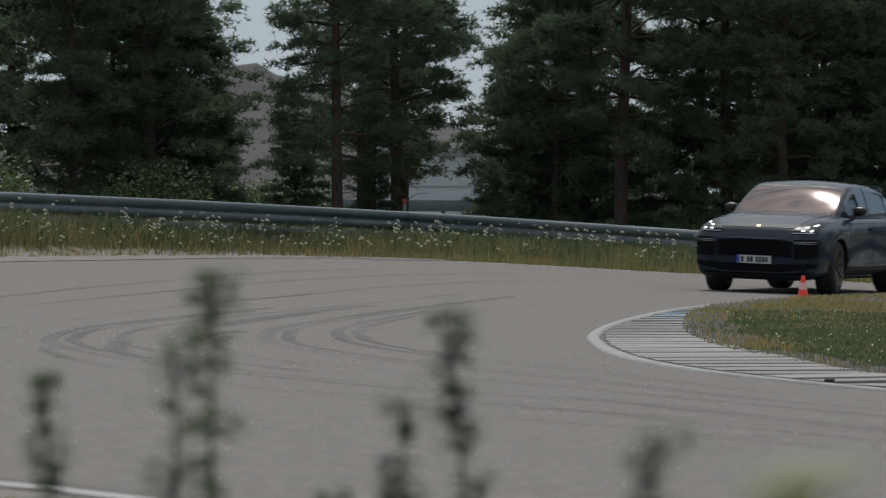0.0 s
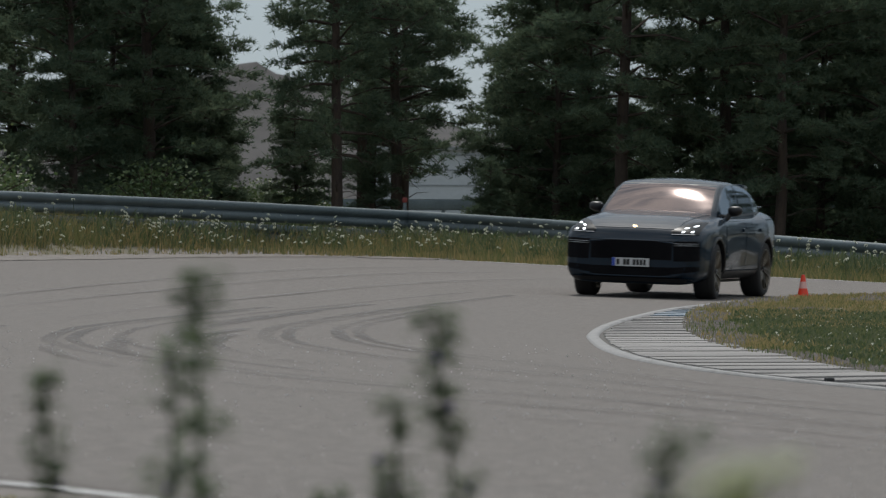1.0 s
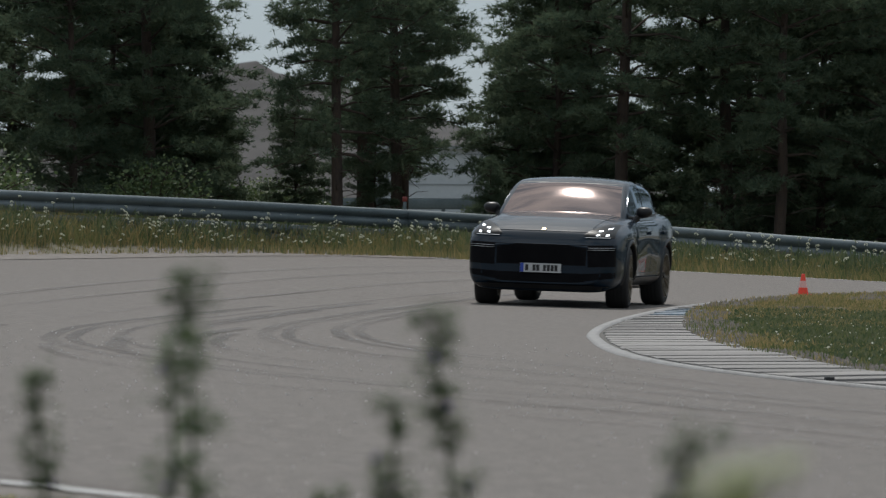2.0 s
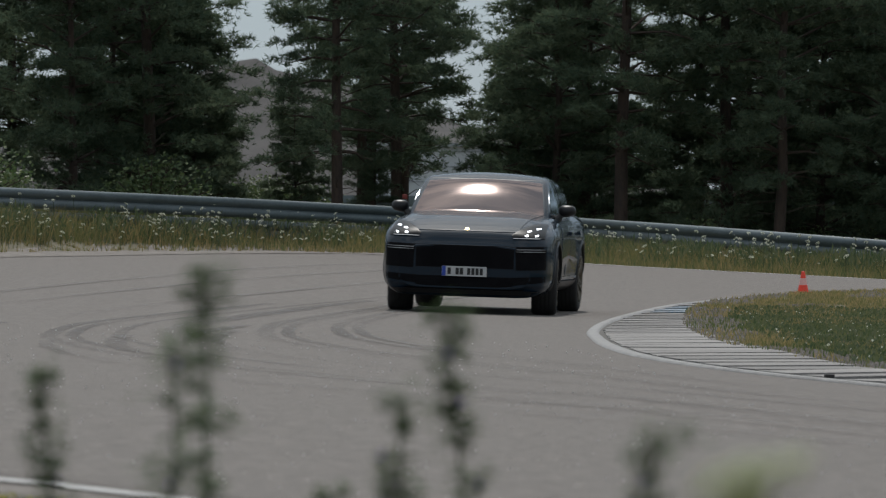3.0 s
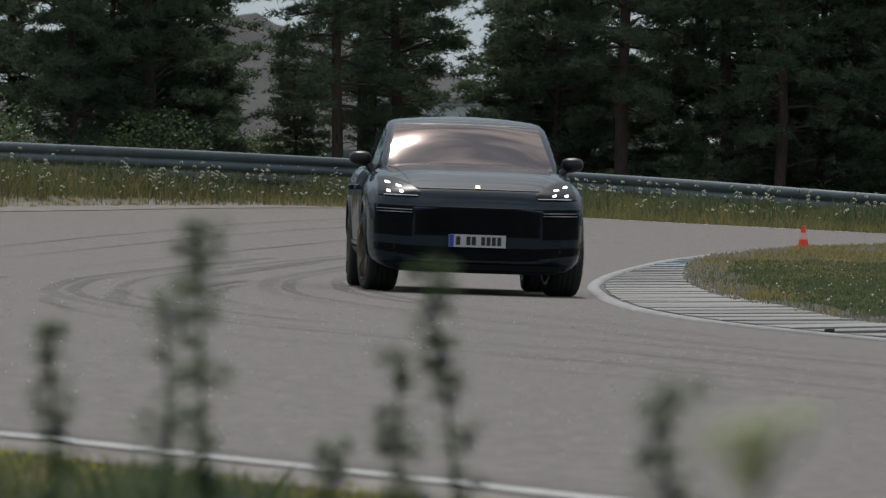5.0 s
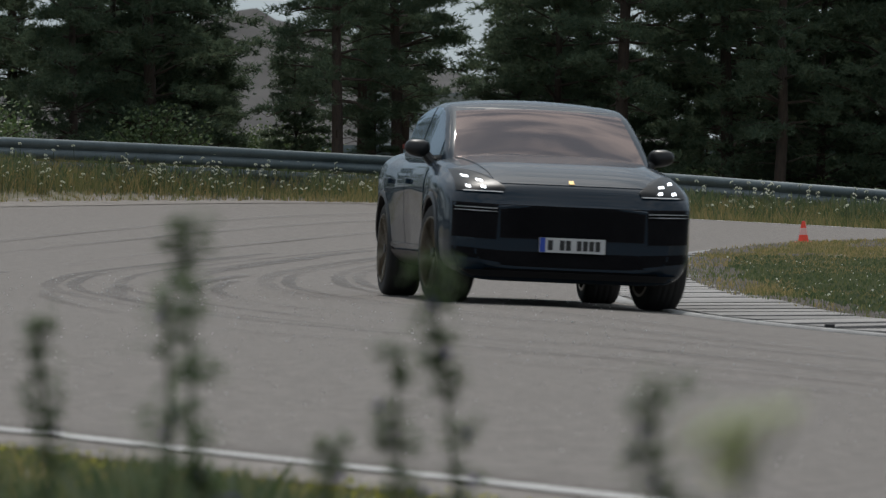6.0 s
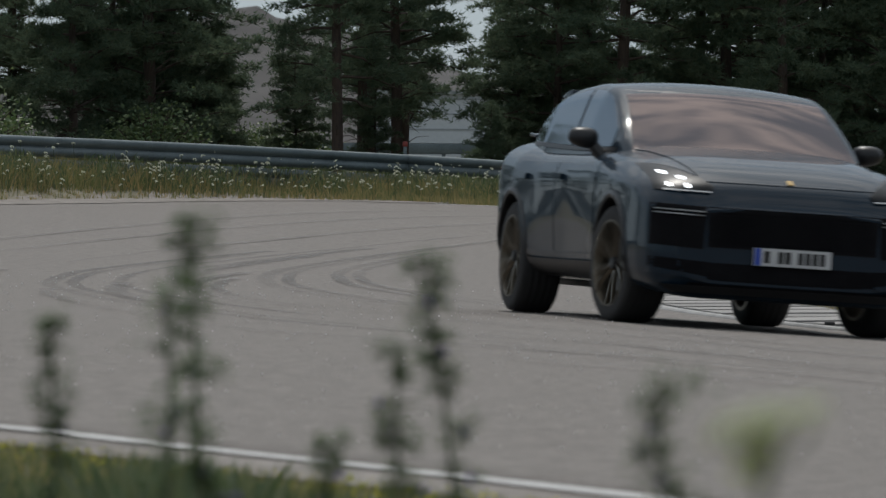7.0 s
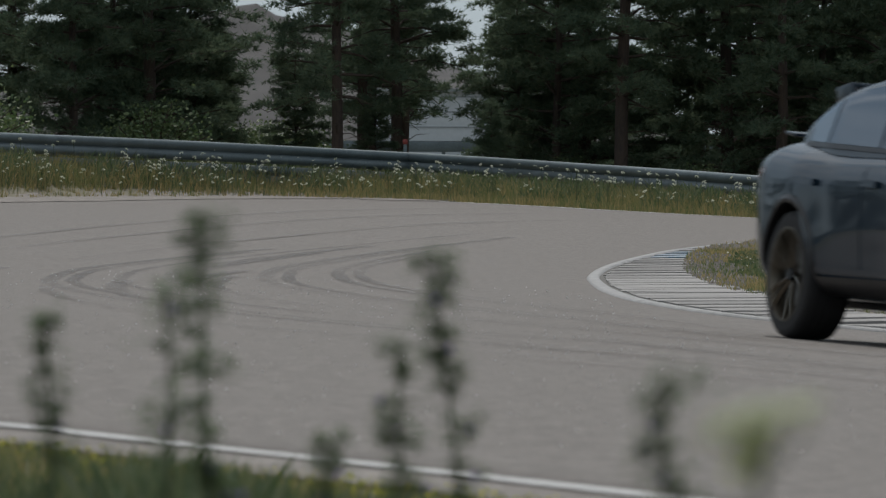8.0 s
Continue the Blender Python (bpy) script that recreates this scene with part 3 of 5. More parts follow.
    for _ in range(150):
        x = rnd.uniform(-9, 2)
        y = float(far_edge(x)) + rnd.uniform(0.2, 2.9)
        z = float(ground_z(x, y))
        for _ in range(16):
            clump.append((x + rnd.gauss(0, 0.05), y + rnd.gauss(0, 0.08), z, rnd.uniform(0.05, 0.16), rnd.uniform(0.01, 0.02)))
    blades("verge_tufts", clump, GRASS_DRY, "small dry tufts on the sandy strip", "grass", seed=29)
    nxs = np.arange(-10, 8, 0.3)
    tagged(ribbon("near_gravel", np.stack([nxs, near_edge(nxs) - 0.5], 1), (0.34, 0.3), 0.004, GRAVEL, fz=ground_z, wobble=0.08, seed=4), "sandy gravel strip beside the near edge line", "gravel", kind="structure")
    # sandy strip beside the far edge
    xs = np.arange(-16, 0.5, 0.4)
    tagged(ribbon("sand_strip", np.stack([xs, far_edge(xs) + 1.5], 1), (1.5, 1.4), 0.015, GRAVEL, fz=ground_z, wobble=0.12, seed=2), "sandy gravel strip beside the asphalt", "gravel", kind="structure")


def umbel_plant(height, seed):
    """A wild carrot: a thin branching stalk with flat white flower heads."""
    rnd = random.Random(seed)
    th = tagged(empty("wild_carrot"), "wild carrot with flat white umbels in the verge", "wildflower", group="white umbels along the guardrail")
    bm = bmesh.new()
    heads = [(rnd.uniform(-0.03, 0.03), rnd.uniform(-0.03, 0.03), height, rnd.uniform(0.026, 0.043))]
    tube(bm, [(0, 0, 0), (0.01, 0.01, height * 0.5), heads[0][:3]], [0.006, 0.005, 0.004], 4)
    for _ in range(rnd.randint(0, 2)):
        a, z0 = rnd.uniform(0, 6.28), height * rnd.uniform(0.4, 0.6)
        q = (math.cos(a) * 0.16, math.sin(a) * 0.16, height * rnd.uniform(0.72, 0.95))
        tube(bm, [(0.01, 0.01, z0), (q[0] * 0.7, q[1] * 0.7, (z0 + q[2]) / 2), q], [0.005, 0.004, 0.003], 4)
        heads.append((*q, rnd.uniform(0.02, 0.036)))
    part("stalk", bm, STALK, th)
    for x, y, z, r in heads:
        bm = bmesh.new()
        for _ in range(22):
            a, d = rnd.uniform(0, 6.283), r * math.sqrt(rnd.random())
            bmesh.ops.create_icosphere(bm, subdivisions=1, radius=r * rnd.uniform(0.16, 0.26),
                                       matrix=Matrix.Translation((x + math.cos(a) * d, y + math.sin(a) * d, z + 0.25 * r - 0.45 * d * d / r - math.sin(a) * d * 0.5 * (-1) ** len(heads) + rnd.uniform(-.008, .008))) @ Matrix.Diagonal((1, 1, 0.9, 1)))
        part("umbel", bm, UMBEL, th)["kind"] = "stuff"
    return th


def umbels():
    rnd = random.Random(21)
    kinds = [umbel_plant(h, s) for h, s in ((0.38, 1), (0.52, 2), (0.68, 3), (0.28, 4))]
    used = set()
    spots = []
    while len(spots) < 290:
        x = rnd.uniform(-8.6, 8.6)
        if rnd.random() > 0.55 + 0.6 * noise.noise(Vector((x * 0.9, 2.2, 0))) + (0.25 if x < 0 else 0):
            continue
        y = float(far_edge(x)) + rnd.uniform(0.9, 5.2)
        spots.append((x, y))
    for i, (x, y) in enumerate(spots):
        k = rnd.randrange(4)
        m = pose(x, y, float(ground_z(x, y)) - 0.03, 0, 0, rnd.uniform(0, 360))
        if k not in used:
            used.add(k)
            kinds[k].matrix_basis = m
        else:
            copy_thing(kinds[k], m)


# ---------------------------------------------------------------- trees
def tuft(v, fs, p, d, rnd, size):
    """A spray of pine needles at p that points along d."""
    for _ in range(7):
        q = (d + Vector((rnd.gauss(0, 0.7), rnd.gauss(0, 0.7), rnd.gauss(0.15, 0.6)))).normalized() * size * rnd.uniform(0.7, 1.2)
        w = q.cross(Vector((rnd.gauss(0, 1), rnd.gauss(0, 1), rnd.gauss(0, 1)))).normalized() * size * 0.075
        k = len(v)
        v += [tuple(p - w), tuple(p + w), tuple(p + q)]
        fs.append((k, k + 1, k + 2))


def pine(height, base, spread_r, seed, thick=0.13, dense=1.0, label="tall Scots pine with dark needles and a reddish trunk"):
    """A Scots pine: an upright trunk, crooked limbs, and needles in flat ragged pads with air between them."""
    rnd = random.Random(seed)
    th = tagged(empty("pine_tree"), label, "pine tree", group="pines behind the guardrail")
    line = [Vector((0, 0, 0))]
    for i in range(1, 6):
        line.append(Vector((line[-1].x * 0.8 + rnd.uniform(-0.09, 0.09), line[-1].y * 0.8 + rnd.uniform(-0.09, 0.09), height * i / 5)))
    bm = bmesh.new()
    tube(bm, [line[0] - Vector((0, 0, 0.5))] + line, [thick * 1.25] + [thick * (1 - 0.17 * i) for i in range(6)], 9)
    part("trunk", bm, BARK, th)
    bl = bmesh.new()
    v, fs = [], []

    def pad(c, a, r):
        """One flat ragged pad of sprays round c, drawn out along the bearing a."""
        for _ in range(int(120 * r * (0.8 + 0.4 * rnd.random()) * dense ** 0.5)):
            f, t = rnd.gauss(0, 0.55) * r, rnd.gauss(0, 0.42) * r
            p = c + Vector((math.cos(a) * f - math.sin(a) * t, math.sin(a) * f + math.cos(a) * t, rnd.gauss(0, 0.22) * r - 0.25 * f * f / r))
            out = Vector((p.x - c.x, p.y - c.y, 0.12 * r)) + Vector((math.cos(a), math.sin(a), 0)) * r * 0.4
            tuft(v, fs, p, out.normalized() * 0.8, rnd, rnd.uniform(0.10, 0.17))

    z = base
    while z < height - 0.25:
        f = (z - base) / (height - base)
        whorl = rnd.uniform(0, 6.283)
        count = rnd.randint(3, 5) if dense > 1 else rnd.randint(3, 4)
        for b in range(count):
            a = whorl + 6.283 * b / count + rnd.uniform(-0.5, 0.5)
            ln = spread_r * (0.5 + 0.8 * math.sin(math.pi * min(1, 0.25 + 0.75 * f))) * rnd.uniform(0.45, 1.2) * (1 - 0.7 * f ** 3)
            i = min(4, int(z / height * 5))
            o = line[i].lerp(line[i + 1], z / height * 5 - i)
            up = rnd.uniform(-0.35, 0.35) + 0.35 * f
            side = rnd.uniform(-0.22, 0.22) * ln
            mid = o + Vector((math.cos(a) * ln * 0.5 - math.sin(a) * side, math.sin(a) * ln * 0.5 + math.cos(a) * side, ln * (up * 0.5 + 0.08)))
            end = o + Vector((math.cos(a) * ln, math.sin(a) * ln, ln * up))
            tube(bl, [o, mid, end], [0.038 * (1 - 0.6 * f), 0.022, 0.007], 4)
            for t in range(int(3.4 * ln * dense) + 2):
                u = 1.0 if t == 0 else rnd.uniform(0.35, 1.0) if dense <= 1 else rnd.uniform(0.2, 1.0)
                p = o.lerp(mid, u / 0.5) if u < 0.5 else mid.lerp(end, (u - 0.5) / 0.5)
                bb = a + (0 if t == 0 else rnd.choice((-1, 1)) * rnd.uniform(0.4, 1.2))
                tl = rnd.uniform(0.15, 0.5) * (1.2 - 0.5 * u)
                tip = p + Vector((math.cos(bb) * tl, math.sin(bb) * tl, rnd.uniform(-0.06, 0.16)))
                tube(bl, [p, tip], [0.010, 0.004], 3)
                pad(tip, bb, rnd.uniform(0.16, 0.30))
        z += rnd.uniform(0.28, 0.5) / dense ** 0.4
    pad(line[5] + Vector((0, 0, 0.05)), 0, 0.3)
    for _ in range(14):                       # dead lower twigs
        zz, a, ln = rnd.uniform(0.8, base + 1.2), rnd.uniform(0, 6.283), rnd.uniform(0.3, 1.2)
        o = line[0].lerp(line[1], min(1, zz / (height / 5)))
        e = o + Vector((math.cos(a) * ln, math.sin(a) * ln, ln * rnd.uniform(-0.35, 0.25)))
        tube(bl, [o, o.lerp(e, 0.5) + Vector((0, 0, 0.08)), e], [0.015, 0.01, 0.004], 3)
    part("branchwork", bl, BARK, th)["kind"] = "stuff"
    raw("crown", v, fs, NEEDLE, th, "dark green sprays of needles")["kind"] = "stuff"
    return th


def bush(height, width, seed):
    rnd = random.Random(seed)
    th = tagged(empty("bush"), "leafy green willow bush behind the guardrail", "bush", group="bushes behind the guardrail")
    bm = bmesh.new()
    v, fs = [], []
    for _ in range(26):
        a, r = rnd.uniform(0, 6.283), rnd.random() ** 0.6
        top = Vector((math.cos(a) * width * r, math.sin(a) * width * r * 0.7, height * (1.05 - 0.55 * r * r) * rnd.uniform(0.75, 1.1)))
        mid = top * 0.5 + Vector((0, 0, 0.12))
        tube(bm, [(0, 0, -0.1), mid, top], [0.016, 0.01, 0.004], 4)
        for _ in range(95):
            s = rnd.uniform(0.3, 1.05)
            p = mid.lerp(top, (s - 0.5) * 2) if s > 0.5 else mid * (s * 2)
            p = p + Vector((rnd.gauss(0, 0.13), rnd.gauss(0, 0.13), rnd.gauss(0, 0.1)))
            q = Vector((rnd.gauss(0, 1), rnd.gauss(0, 1), rnd.gauss(-0.2, 0.7))).normalized() * rnd.uniform(0.04, 0.075)
            w = q.cross(Vector((rnd.gauss(0, 1), rnd.gauss(0, 1), 1))).normalized() * 0.022
            k = len(v)
            v += [tuple(p), tuple(p + q * 0.5 + w), tuple(p + q), tuple(p + q * 0.5 - w)]
            fs.append((k, k + 1, k + 2, k + 3))
    part("branchwork", bm, BARK, th)["kind"] = "stuff"
    raw("foliage", v, fs, LEAF, th, "small pale green leaves")["kind"] = "stuff"
    return th


def at_px(px, dist):
    return (px - 784) / FOCAL * dist


def plant_all(kinds, rows):
    """rows: (kind, bearing across the picture, distance, turn, scale)."""
    used = set()
    for k, px, d, turn, s in rows:
        x = at_px(px, d)
        m = pose(x, d, float(ground_z(x, d)) - 0.05, 0, 0, turn)
        if k in used:
            o = copy_thing(kinds[k], m)
        else:
            used.add(k)
            o = kinds[k]
            o.matrix_basis = m
        o.scale = (s, s, s)


def woods():
    kinds = [pine(9.5, 1.9, 1.2, 31, 0.13), pine(10.5, 0.6, 1.35, 32, 0.15, 1.0), pine(8.0, 0.4, 1.2, 33, 0.10, 1.04, "bushy young pine with low dark branches"),
             pine(12.0, 2.2, 1.45, 34, 0.15), pine(6.0, 0.25, 0.95, 35, 0.08, 1.3, "small bushy pine with branches to the ground")]
    rows = [(0, 597, 150, 40, 1.0), (3, 702, 154, 100, 0.9), (0, 652, 170, 200, 1.0), (4, 662, 152, 0, 0.36), (4, 522, 156, 20, 0.48), (0, 712, 165, 75, 0.95), (3, 640, 161, 30, 0.85),
            (1, 262, 152, 70, 1.0), (2, 130, 150, 160, 1.0), (2, 200, 154, 250, 1.0), (0, 160, 158, 300, 1.0), (2, 290, 163, 130, 1.0), (4, 345, 156, 60, 0.8), (2, 225, 166, 0, 1.05), (4, 385, 160, 210, 0.42), (2, -15, 168, 80, 0.95), (3, 20, 168, 210, 0.9), (2, 290, 156, 300, 0.95), (2, 250, 175, 30, 1.1),
            (3, 1098, 150, 330, 1.0), (2, 985, 153, 80, 1.0), (1, 1030, 157, 190, 1.0), (4, 1180, 155, 270, 0.62), (1, 1290, 151, 15, 1.0), (0, 1375, 149, 120, 1.0), (2, 1330, 156, 200, 1.0), (2, 1450, 152, 320, 1.05),
            (1, 1520, 155, 45, 1.0), (2, 1590, 150, 170, 1.0), (4, 925, 156, 90, 0.72), (4, 868, 150, 10, 0.33), (1, 1560, 166, 220, 1.0),
            (2, 1000, 170, 150, 1.1), (1, 1640, 160, 70, 1.0), (0, -60, 158, 30, 1.0), (1, 1720, 152, 0, 1.0), (2, -150, 150, 10, 1.0), (2, 1440, 182, 50, 1.2), (2, 980, 160, 240, 0.95),
            (0, 1230, 158, 133, 1.05), (4, 1050, 176, 0, 0.6), (4, 1140, 178, 60, 0.65), (4, 1255, 180, 130, 0.6), (4, 1395, 178, 200, 0.65), (4, 1500, 181, 20, 0.7), (0, 1415, 170, 75, 1.1), (0, 1540, 172, 10, 1.1), (3, 1310, 175, 50, 1.0)]
    plant_all(kinds, rows)
    # unseen pines added round and behind the lens, to darken reflections in car and rail
    rnd = random.Random(66)
    for i in range(46):
        a = radians(-200 + 222 * i / 45)
        r = rnd.uniform(44, 56)
        x, y = math.cos(a) * r * (1.0 if a > -1.57 else 0.9), 40 + math.sin(a) * r * 1.6
        o = copy_thing(kinds[rnd.choice((1, 2, 0))], pose(x, y, float(ground_z(x, y)) - 0.05, 0, 0, rnd.uniform(0, 360)))
        k = rnd.uniform(1.2, 1.6)
        o.scale = (k, k, k)
    # further unseen pines left and right of the view, added for the car's flank reflections
    for i in range(26):
        s = i / 12.5 if i < 13 else (i - 13) / 12.5
        x, y = (-47 + 33 * s, 78 + 74 * s) if i < 13 else (14 + 44 * s, 150 - 55 * s)
        o = copy_thing(kinds[rnd.choice((1, 2))], pose(x + rnd.uniform(-2, 2), y + 14 + rnd.uniform(-3, 3), float(ground_z(x, y + 14)) - 0.05, 0, 0, rnd.uniform(0, 360)))
        o.scale = (1.3, 1.3, 1.3)
    bushes = [bush(1.0, 0.85, 51), bush(0.8, 0.7, 52)]
    plant_all(bushes, [(0, 268, 147, 0, 1.5), (1, 15, 145, 40, 1.25), (1, 545, 162, 90, 1.5), (0, 420, 165, 10, 1.25), (1, 490, 168, 0, 1.5), (0, -60, 143, 0, 1.6), (1, 840, 160, 0, 1.0), (0, 460, 175, 40, 1.3), (1, 1010, 151, 15, 1.0), (0, 1160, 154, 70, 0.9), (1, 1230, 149, 200, 1.0), (1, 1330, 152, 120, 1.1), (0, 1440, 150, 310, 0.9), (1, 1545, 150, 45, 1.0)])


# ---------------------------------------------------------------- distance
def far_things():
    # a bare heap of quarry spoil far beyond the trees
    v, fs = [], []
    n = 60
    for i in range(n):
        for k in range(30):
            a, r = 2 * math.pi * i / n, k / 29
            x, y = math.cos(a) * 95 * r, math.sin(a) * 80 * r
            h = 26.5 * (1 - r) ** 1.15 + 2.2 * noise.noise(Vector((x * 0.05, y * 0.05, 1))) * (1 - r) + 1.3 * noise.noise(Vector((x * 0.16, y * 0.16, 7))) * (1 - r * r)
            v.append((x, y, h if k < 29 else -2))
    for i in range(n):
        for k in range(29):
            a, b = i * 30 + k, ((i + 1) % n) * 30 + k
            fs.append((a, a + 1, b + 1, b))
    ob = tagged(raw("spoil_heap", v, fs, SPOIL, smooth=True), "bare grey-brown hill of quarry spoil in the distance", "hill", kind="structure")
    ob.location = (at_px(452, 1250), 1250, 0)
    # a pale clad hall
    d = 260.0
    x0, x1 = at_px(640, d), at_px(1010, d)
    th = tagged(empty("hall"), "pale grey clad industrial hall behind the pines", "building")
    top, bot = 1.12 + (383 - 268) / FOCAL * d, -0.3
    bm = bmesh.new()
    box(bm, x1 - x0, 12, top - bot, Matrix.Translation(((x0 + x1) / 2, d + 6, (top + bot) / 2)))
    part("wall", bm, CLADDING, th)
    bm = bmesh.new()
    box(bm, x1 - x0 + 0.4, 12.5, 0.12, Matrix.Translation(((x0 + x1) / 2, d + 6, top + 0.06)))
    part("roof", bm, SEAM, th)
    for k in range(7):
        bm = bmesh.new()
        box(bm, x1 - x0, 0.03, 0.04, Matrix.Translation(((x0 + x1) / 2, d - 0.015, bot + 0.35 + (top - bot) * k / 7)))
        part("seam", bm, SEAM, th)
    # a distant second rail and pale fence beyond the trees
    th = tagged(empty("far_guardrail"), "distant guardrail seen between the trunks", "guardrail", kind="structure")
    for row, z in enumerate((0.55, 0.95)):
        bm = bmesh.new()
        box(bm, 60, 0.06, 0.30, Matrix.Translation((-2, 205, z + 0.45)), 0.05)
        part("beam", bm, ZINC, th)
    for k in range(16):
        bm = bmesh.new()
        box(bm, 0.1, 0.08, 1.4, Matrix.Translation((-32 + 4 * k, 205.1, 0.75)))
        part("post", bm, ZINC, th)


def glint_chips():
    """Pale chips scattered on the asphalt, their light colour standing in for its sparkle."""
    rnd = random.Random(17)
    v, fs = [], []
    for _ in range(800):
        y = rnd.uniform(22, 70)
        x = rnd.uniform(-0.062, 0.062) * y
        if y < float(near_edge(x)) + 0.3 or x > 1.2 + abs(y - 68) * 0.02:
            continue
        r, k, z = rnd.uniform(0.002, 0.0055) * (1 + (y - 22) / 50), len(v), float(bed(x, y)) + 0.008
        v += [(x + r * a, y + r * b, z + r * c) for a, b, c in ((1, 0, 0), (0, 1, 0), (-1, 0, 0), (0, -1, 0), (0, 0, 1), (0, 0, -0.6))]
        fs += [(k + a, k + b, k + c) for a, b, c in ((0, 1, 4), (1, 2, 4), (2, 3, 4), (3, 0, 4), (1, 0, 5), (2, 1, 5), (3, 2, 5), (0, 3, 5))]
    tagged(raw("glint_chips", v, fs, CHIP), "tiny pale chips standing in for sparkle on the asphalt", "gravel", kind="stuff")


def red_marker():
    d = 147.0
    x = at_px(716, d)
    z0 = float(ground_z(x, d))
    th = tagged(empty("marker_post", pose(x, d, z0)), "small grey post with a red cap behind the guardrail", "marker post")
    bm = bmesh.new()
    box(bm, 0.07, 0.05, 0.96, Matrix.Translation((0, 0, 0.47)), 0.01)
    part("post", bm, ZINC, th)
    bm = bmesh.new()
    box(bm, 0.10, 0.08, 0.10, Matrix.Translation((0, 0, 1.0)), 0.02)
    part("cap", bm, RED, th, "red enamelled cap")


# ---------------------------------------------------------------- the car (forward is +x, left is +y)
AXLE, WHEEL_R = 1.447, 0.385


def body_curves(x):
    w = smooth_interp(x, [-2.52, -2.44, -2.3, -2.0, -1.45, -0.8, 0, 0.8, 1.45, 1.85, 2.1, 2.25, 2.34, 2.39], [0.50, 0.74, 0.89, 0.965, 0.995, 0.97, 0.965, 0.975, 0.995, 0.99, 0.975, 0.945, 0.89, 0.76], 0.05)
    t = smooth_interp(x, [-2.52, -2.45, -2.3, -2.0, -1.0, 0.9, 1.3, 1.7, 2.0, 2.2, 2.32, 2.39], [0.98, 1.12, 1.205, 1.235, 1.20, 1.20, 1.17, 1.12, 1.06, 0.995, 0.93, 0.78], 0.05)
    b = smooth_interp(x, [-2.52, -2.4, -2.1, -1.0, 1.0, 2.0, 2.28, 2.34, 2.39], [0.62, 0.40, 0.28, 0.24, 0.24, 0.20, 0.19, 0.21, 0.30], 0.05)
    return w, t, b


def body_mesh():
    xs = np.concatenate([np.linspace(-2.54, -2.2, 12), np.linspace(-2.15, 1.95, 70), np.linspace(2.0, 2.405, 18)])
    w, t, b = body_curves(xs)
    bm = bmesh.new()
    rings = []
    m = 30
    for x, W, T, B in zip(xs, w, t, b):
        half = []
        mid = B + 0.70 * (T - B)
        for k in range(m + 1):
            a = -math.pi / 2 + math.pi * k / m
            c, s = max(0, math.cos(a)), math.sin(a)
            if s < 0:
                y, z = W * c ** (2 / 9.0), mid + (mid - B) * -(abs(s) ** (2 / 5.0))
                y *= 1 + 0.045 * min(0.5, mid - z) * max(0, min(1, (2.25 - abs(x)) / 0.4))
            else:
                y, z = W * c ** (2 / 3.8), mid + (T - mid) * s ** (2 / 3.0)
            side = max(0, 1 - abs(abs(x) - 0) / 1.15)
            y *= 1 - 0.030 * side * math.exp(-((z - 0.50) / 0.14) ** 2)           # hollow in the doors
            y += 0.012 * math.exp(-((z - 0.93) / 0.05) ** 2) * (c > 0.3)             # shoulder line
            y *= 1 - 0.10 * max(0, (0.42 - z)) * (abs(x) < 1.2)
            half.append((y, z))
        ring = [bm.verts.new((x, y, z)) for y, z in half] + [bm.verts.new((x, -y, z)) for y, z in half[-2:0:-1]]
        rings.append(ring)
    n = len(rings[0])
    for p, q in zip(rings, rings[1:]):
        for i in range(n):
            bm.faces.new((p[i], q[i], q[(i + 1) % n], p[(i + 1) % n]))
    bm.faces.new(rings[0])
    bm.faces.new(rings[-1][::-1])
    bmesh.ops.recalc_face_normals(bm, faces=bm.faces[:])
    return bm


ROOF_X = [-2.35, -2.1, -1.8, -1.4, -0.9, -0.4, -0.05, 0.2, 0.35, 0.5, 0.7, 1.0, 1.22, 1.3]
ROOF_Z = [1.18, 1.285, 1.41, 1.535, 1.615, 1.645, 1.64, 1.615, 1.57, 1.497, 1.388, 1.205, 1.06, 1.01]


def cabin_section(x):
    T = float(smooth_interp(np.array(x), ROOF_X, ROOF_Z, 0.10))
    W = float(np.interp(x, [-2.35, -1.9, -1.2, 0.1, 0.9, 1.27], [0.66, 0.80, 0.90, 0.905, 0.87, 0.78]))
    return W, T


